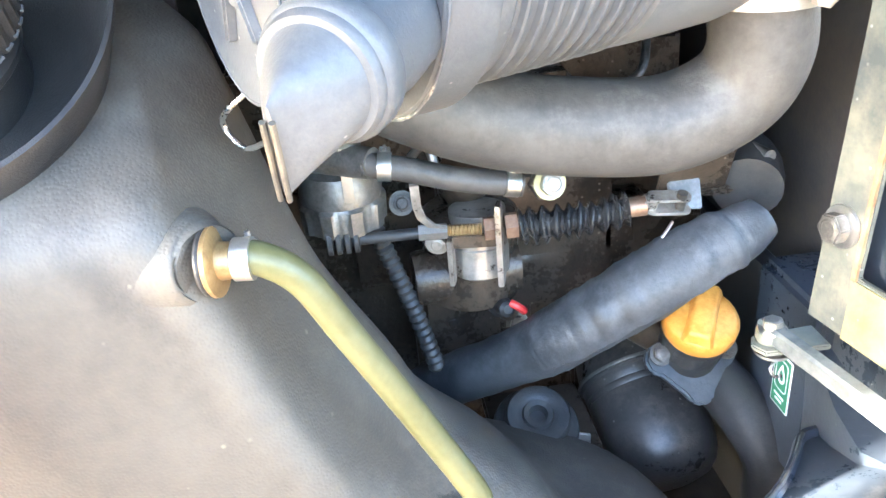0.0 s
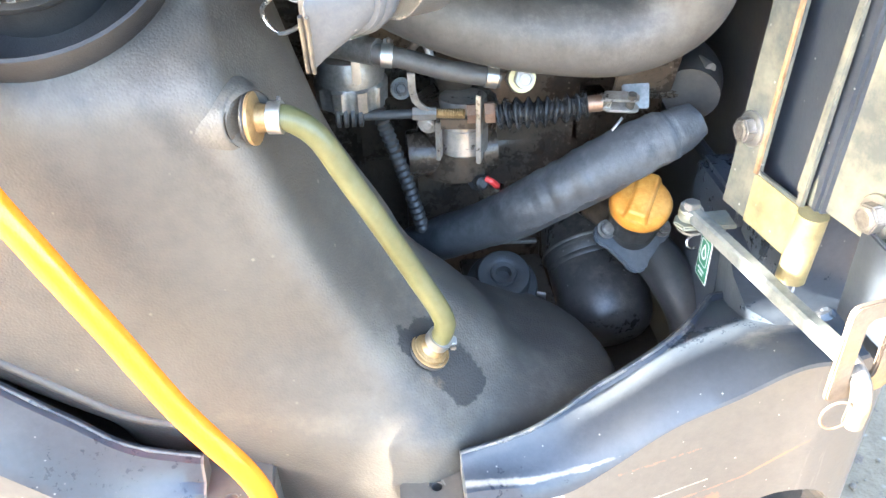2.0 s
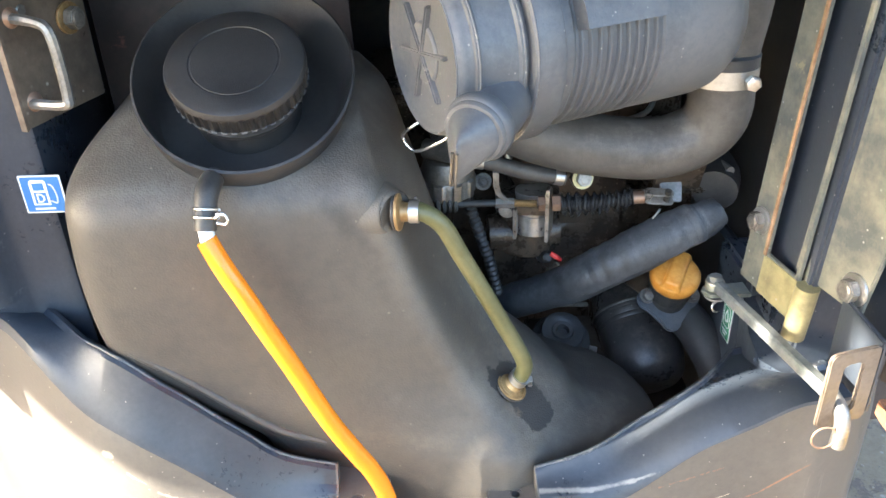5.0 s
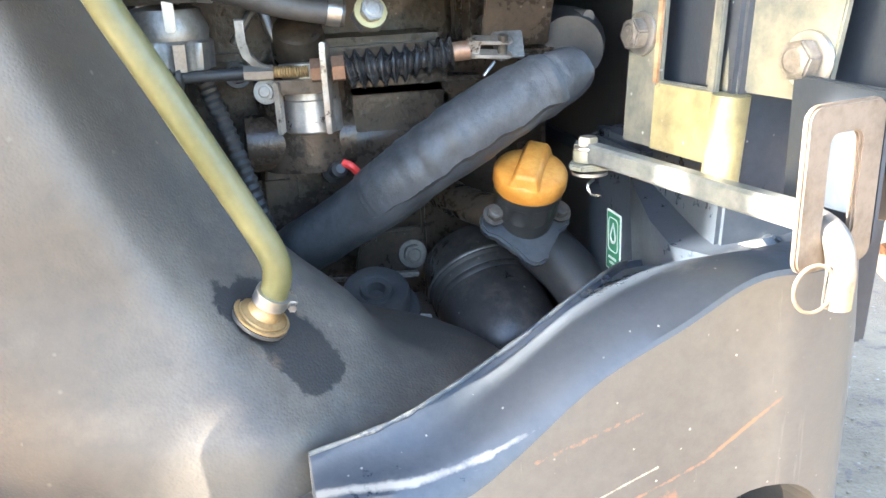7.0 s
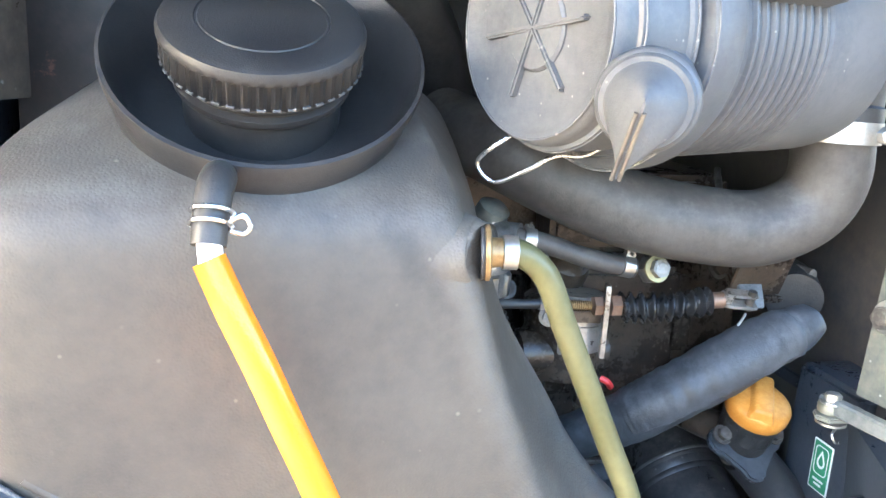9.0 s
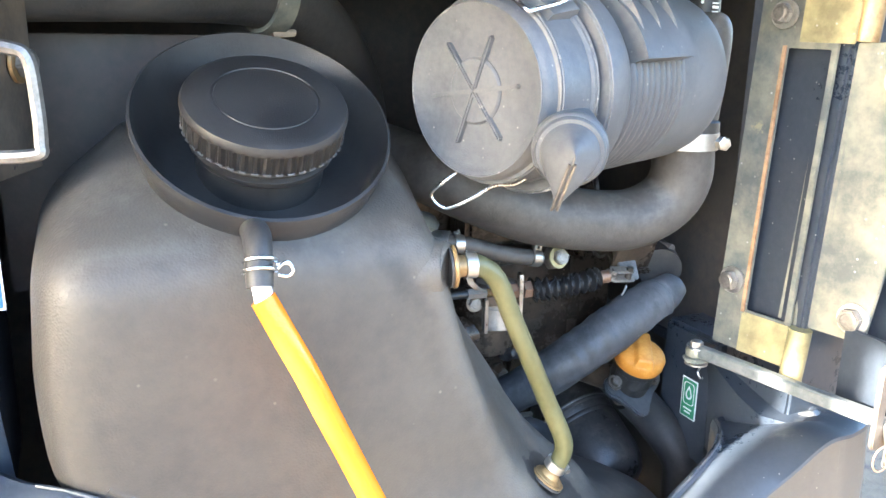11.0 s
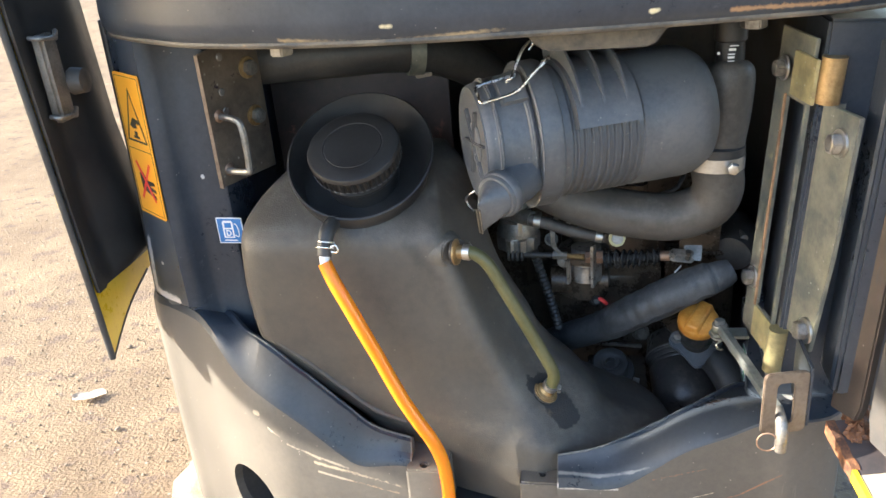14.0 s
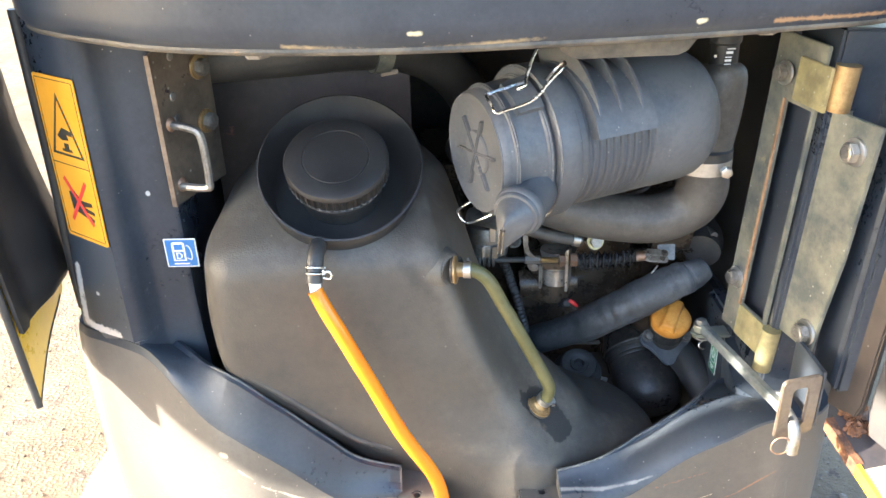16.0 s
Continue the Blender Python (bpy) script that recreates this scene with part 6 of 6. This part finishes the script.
fs = thing("fuel_sticker", "blue square fuel pump sticker with white border", "sticker")
fsm = Matrix(((0.99, 0, 0.02, -0.1875), (-0.05, 0, -1, 0.5925), (0.0, 1, 0.0, 1.332), (0, 0, 0, 1)))
part("border", slab(rounded(0.037, 0.036, 0.001), 0.001, fsm, 0), M_WHITE, fs)
part("field", slab(rounded(0.034, 0.033, 0.001), 0.0014, fsm, 0), M_BLUE, fs)
part("pump", slab([(-0.010, -0.010), (0.005, -0.010), (0.005, 0.012), (0.003, 0.014), (-0.008, 0.014), (-0.010, 0.012)], 0.0018, fsm, 0, [[(-0.0075, 0.004), (0.0025, 0.004), (0.0025, 0.011), (-0.0075, 0.011)], [(-0.008, -0.0085), (0.003, -0.0085), (0.003, 0.002), (-0.008, 0.002)]]), M_WHITE, fs)
part("letter_d", slab([(-0.006, -0.0075), (-0.002, -0.0075), (0.001, -0.005), (0.001, -0.0015), (-0.002, 0.001), (-0.006, 0.001)], 0.0018, fsm, 0, [[(-0.0045, -0.006), (-0.002, -0.006), (-0.0007, -0.0045), (-0.0007, -0.002), (-0.002, -0.0005), (-0.0045, -0.0005)]]), M_WHITE, fs)
part("text_bar", block((0.018, 0.0018, 0.0004), fsm @ Matrix.Translation((-0.001, -0.0135, 0.0016)), 0), M_WHITE, fs)
wire("pump_hose", [fsm @ Vector((0.006, -0.006, 0.0016)), fsm @ Vector((0.011, -0.008, 0.0016)), fsm @ Vector((0.012, 0.0, 0.0016)), fsm @ Vector((0.010, 0.008, 0.0016)), fsm @ Vector((0.007, 0.010, 0.0016))], 0.0007, M_WHITE, fs)

ws = thing("warning_sticker", "orange hand crushing warning sticker in two panels", "sticker")


def ws_matrix():
    # lies on the pillar's curved outer face
    x = Vector((0.80, -0.60, 0)).normalized()
    up = Vector((0.0, 0.05, 1)).normalized()
    n = x.cross(up)
    return Matrix(((x.x, up.x, n.x, -0.2790), (x.y, up.y, n.y, 0.5795), (x.z, up.z, n.z, 1.452), (0, 0, 0, 1)))


wm = ws_matrix()
part("sheet", slab(rounded(0.072, 0.182, 0.003), 0.0012, wm, 0), M_LABEL, ws)


def frame_line(w, h, cy):
    part("border", slab(rounded(w, h, 0.002), 0.0015, wm @ Matrix.Translation((0, cy, 0)), 0, [rounded(w - 0.0016, h - 0.0016, 0.0015)]), M_INK, ws)


frame_line(0.066, 0.175, 0)
part("divider", block((0.066, 0.0008, 0.0004), wm @ Matrix.Translation((0, -0.004, 0.0014)), 0), M_INK, ws)
part("triangle", slab([(-0.028, 0.006), (0.028, 0.006), (0.0, 0.074)], 0.0015, wm, 0, [[(-0.0235, 0.0085), (0.0235, 0.0085), (0.0, 0.067)]]), M_INK, ws)
part("pictogram", slab([(-0.013, 0.027), (-0.002, 0.037), (0.014, 0.034), (0.013, 0.029), (0.004, 0.030), (0.006, 0.024), (-0.006, 0.023)], 0.0016, wm, 0), M_INK, ws)
part("pictogram", slab([(-0.009, 0.011), (0.009, 0.011), (0.008, 0.014), (0.004, 0.014), (0.004, 0.020), (-0.004, 0.020), (-0.004, 0.014), (-0.008, 0.014)], 0.0016, wm, 0), M_INK, ws)
part("pictogram", slab([(-0.014, -0.056), (0.020, -0.066), (0.022, -0.062), (0.006, -0.055), (0.024, -0.057), (0.024, -0.053), (0.006, -0.050), (0.023, -0.047), (0.022, -0.043), (0.004, -0.043), (-0.006, -0.034), (-0.016, -0.036)], 0.0015, wm, 0), M_INK, ws)
for a in (52, -52):
    part("cross_bar", block((0.062, 0.0045, 0.0004), wm @ pose(0, -0.045, 0.0018, 0, 0, a), 0), M_RED, ws)

flap = thing("side_door", "open side door, black inside with yellow painted outer skin", "door")


def lean(z):
    """How far the door opens outwards at height z."""
    return 0.15 + 0.10 * max(0.0, min(1.0, (z - 1.26) / 0.2))


def kick(z):
    """The foot of the door stands inwards."""
    return 0.012 * max(0.0, min(1.0, (1.42 - z) / 0.2))


def door_ring(z, k):
    """Plan section of the door at height z; k swells the inner pan."""
    pts = [(-0.008, 0.0), (-0.002, -0.002), (0.000, 0.012), (-0.003, 0.022), (0.002 * k, 0.040), (0.022 * k, 0.060), (0.030 * k, 0.100), (0.026 * k, 0.140), (0.010 * k - 0.002, 0.158), (-0.008, 0.166), (-0.010, 0.06)]
    return [(-0.364 + kick(z) + u - lean(z) * 1.22 * v - 0.05 * max(0, z - 1.45), 0.534 + v * 1.196, z) for u, v in pts]


def skin_at(u, v, z):
    return (-0.372 + kick(z) + u - lean(z) * v - 0.05 * max(0, z - 1.45), 0.534 + v * 0.98, z)


part("door_pan", loft([door_ring(z, k) for z, k in ((1.270, 0.2), (1.277, 0.7), (1.292, 1.0), (1.34, 1.0), (1.40, 0.95), (1.46, 0.9), (1.55, 0.9), (1.65, 0.9), (1.85, 0.9))]), M_CAP, flap, "black pressed inner pan", True, 40)
part("outer_skin", loft([[skin_at(-0.012, 0, z), skin_at(-0.005, 0, z), skin_at(-0.005, v, z), skin_at(-0.012, v, z)] for z, v in ((1.172, 0.010), (1.19, 0.040), (1.21, 0.098), (1.226, 0.180), (1.26, 0.210), (1.33, 0.226), (1.40, 0.232), (1.46, 0.234), (1.85, 0.240))]), M_YELLOW, flap, "yellow painted outer skin")
part("door_edge", tube([skin_at(-0.006, -0.002, z) for z in (1.170, 1.30, 1.60, 1.85)], 0.0045, 12, 3), M_DARK, flap, "dark rolled door edge")
part("door_edge", tube([skin_at(-0.008, v, z) for z, v in ((1.170, 0.002), (1.188, 0.036), (1.209, 0.088), (1.225, 0.166))], 0.004, 12, 4), M_DARK, flap)
part("latch", block((0.016, 0.030, 0.105), Matrix.Translation((-0.362, 0.566, 1.545)), 0.004), M_BOLT, flap, "dull steel latch body")
part("latch_buffer", lathe([(0.014, 0), (0.017, 0.004), (0.015, 0.02), (0.006, 0.022)], frame_of((-0.360, 0.592, 1.535), (1, 0.1, 0)), 20), M_DUSTRUBBER, flap)
for z in (1.498, 1.592):
    wire("latch_hook", [(-0.368, 0.548, z + 0.004), (-0.356, 0.550, z + 0.002), (-0.352, 0.572, z), (-0.356, 0.584, z + 0.006)], 0.003, M_BOLT, flap)
    bolt((-0.355, 0.574, z), (1, 0, 0), flap, 0.004, M_BOLT, False)
part("door_seal", tube([(-0.336, 0.640, 1.24), (-0.336, 0.640, 1.30), (-0.330, 0.640, 1.42), (-0.326, 0.640, 1.60)], 0.0065, 12, 5), M_RUBBER, body, "black rubber door seal")

# unseen sheets on posts, added on the sunny side and overhead to shade the bay
shade_rig = thing("added_shade_sheets", "unseen plain grey sheets on posts, added to shade the bay", "tarpaulin")
part("sheet", slab([(-0.9, 2.05), (0.200, 2.05), (0.240, 1.89), (0.2165, 1.865), (0.2165, 1.67), (0.45, 1.70), (0.7, 1.70), (0.7, 3.3), (-0.9, 3.3)], 0.01, Matrix(((0, 0, -1, -1.6), (1, 0, 0, 0), (0, 1, 0, 0), (0, 0, 0, 1))), 0), M_CHASSIS, shade_rig)
part("top_shade_sheet", slab([(-1.6, -0.6), (2.2, -0.6), (2.2, 0.7), (-1.6, 0.7)], 0.01, Matrix.Translation((0, 0, 3.3)), 0), M_CHASSIS, shade_rig)
for x, y in ((-1.6, -0.92), (-1.6, 0.175), (-1.6, 0.72), (2.2, -0.6), (2.2, 0.7)):
    part("post", tube([(x, y, GROUND_Z - 0.03), (x, y, 3.35)], 0.030, 16, 1), M_STEEL, shade_rig)
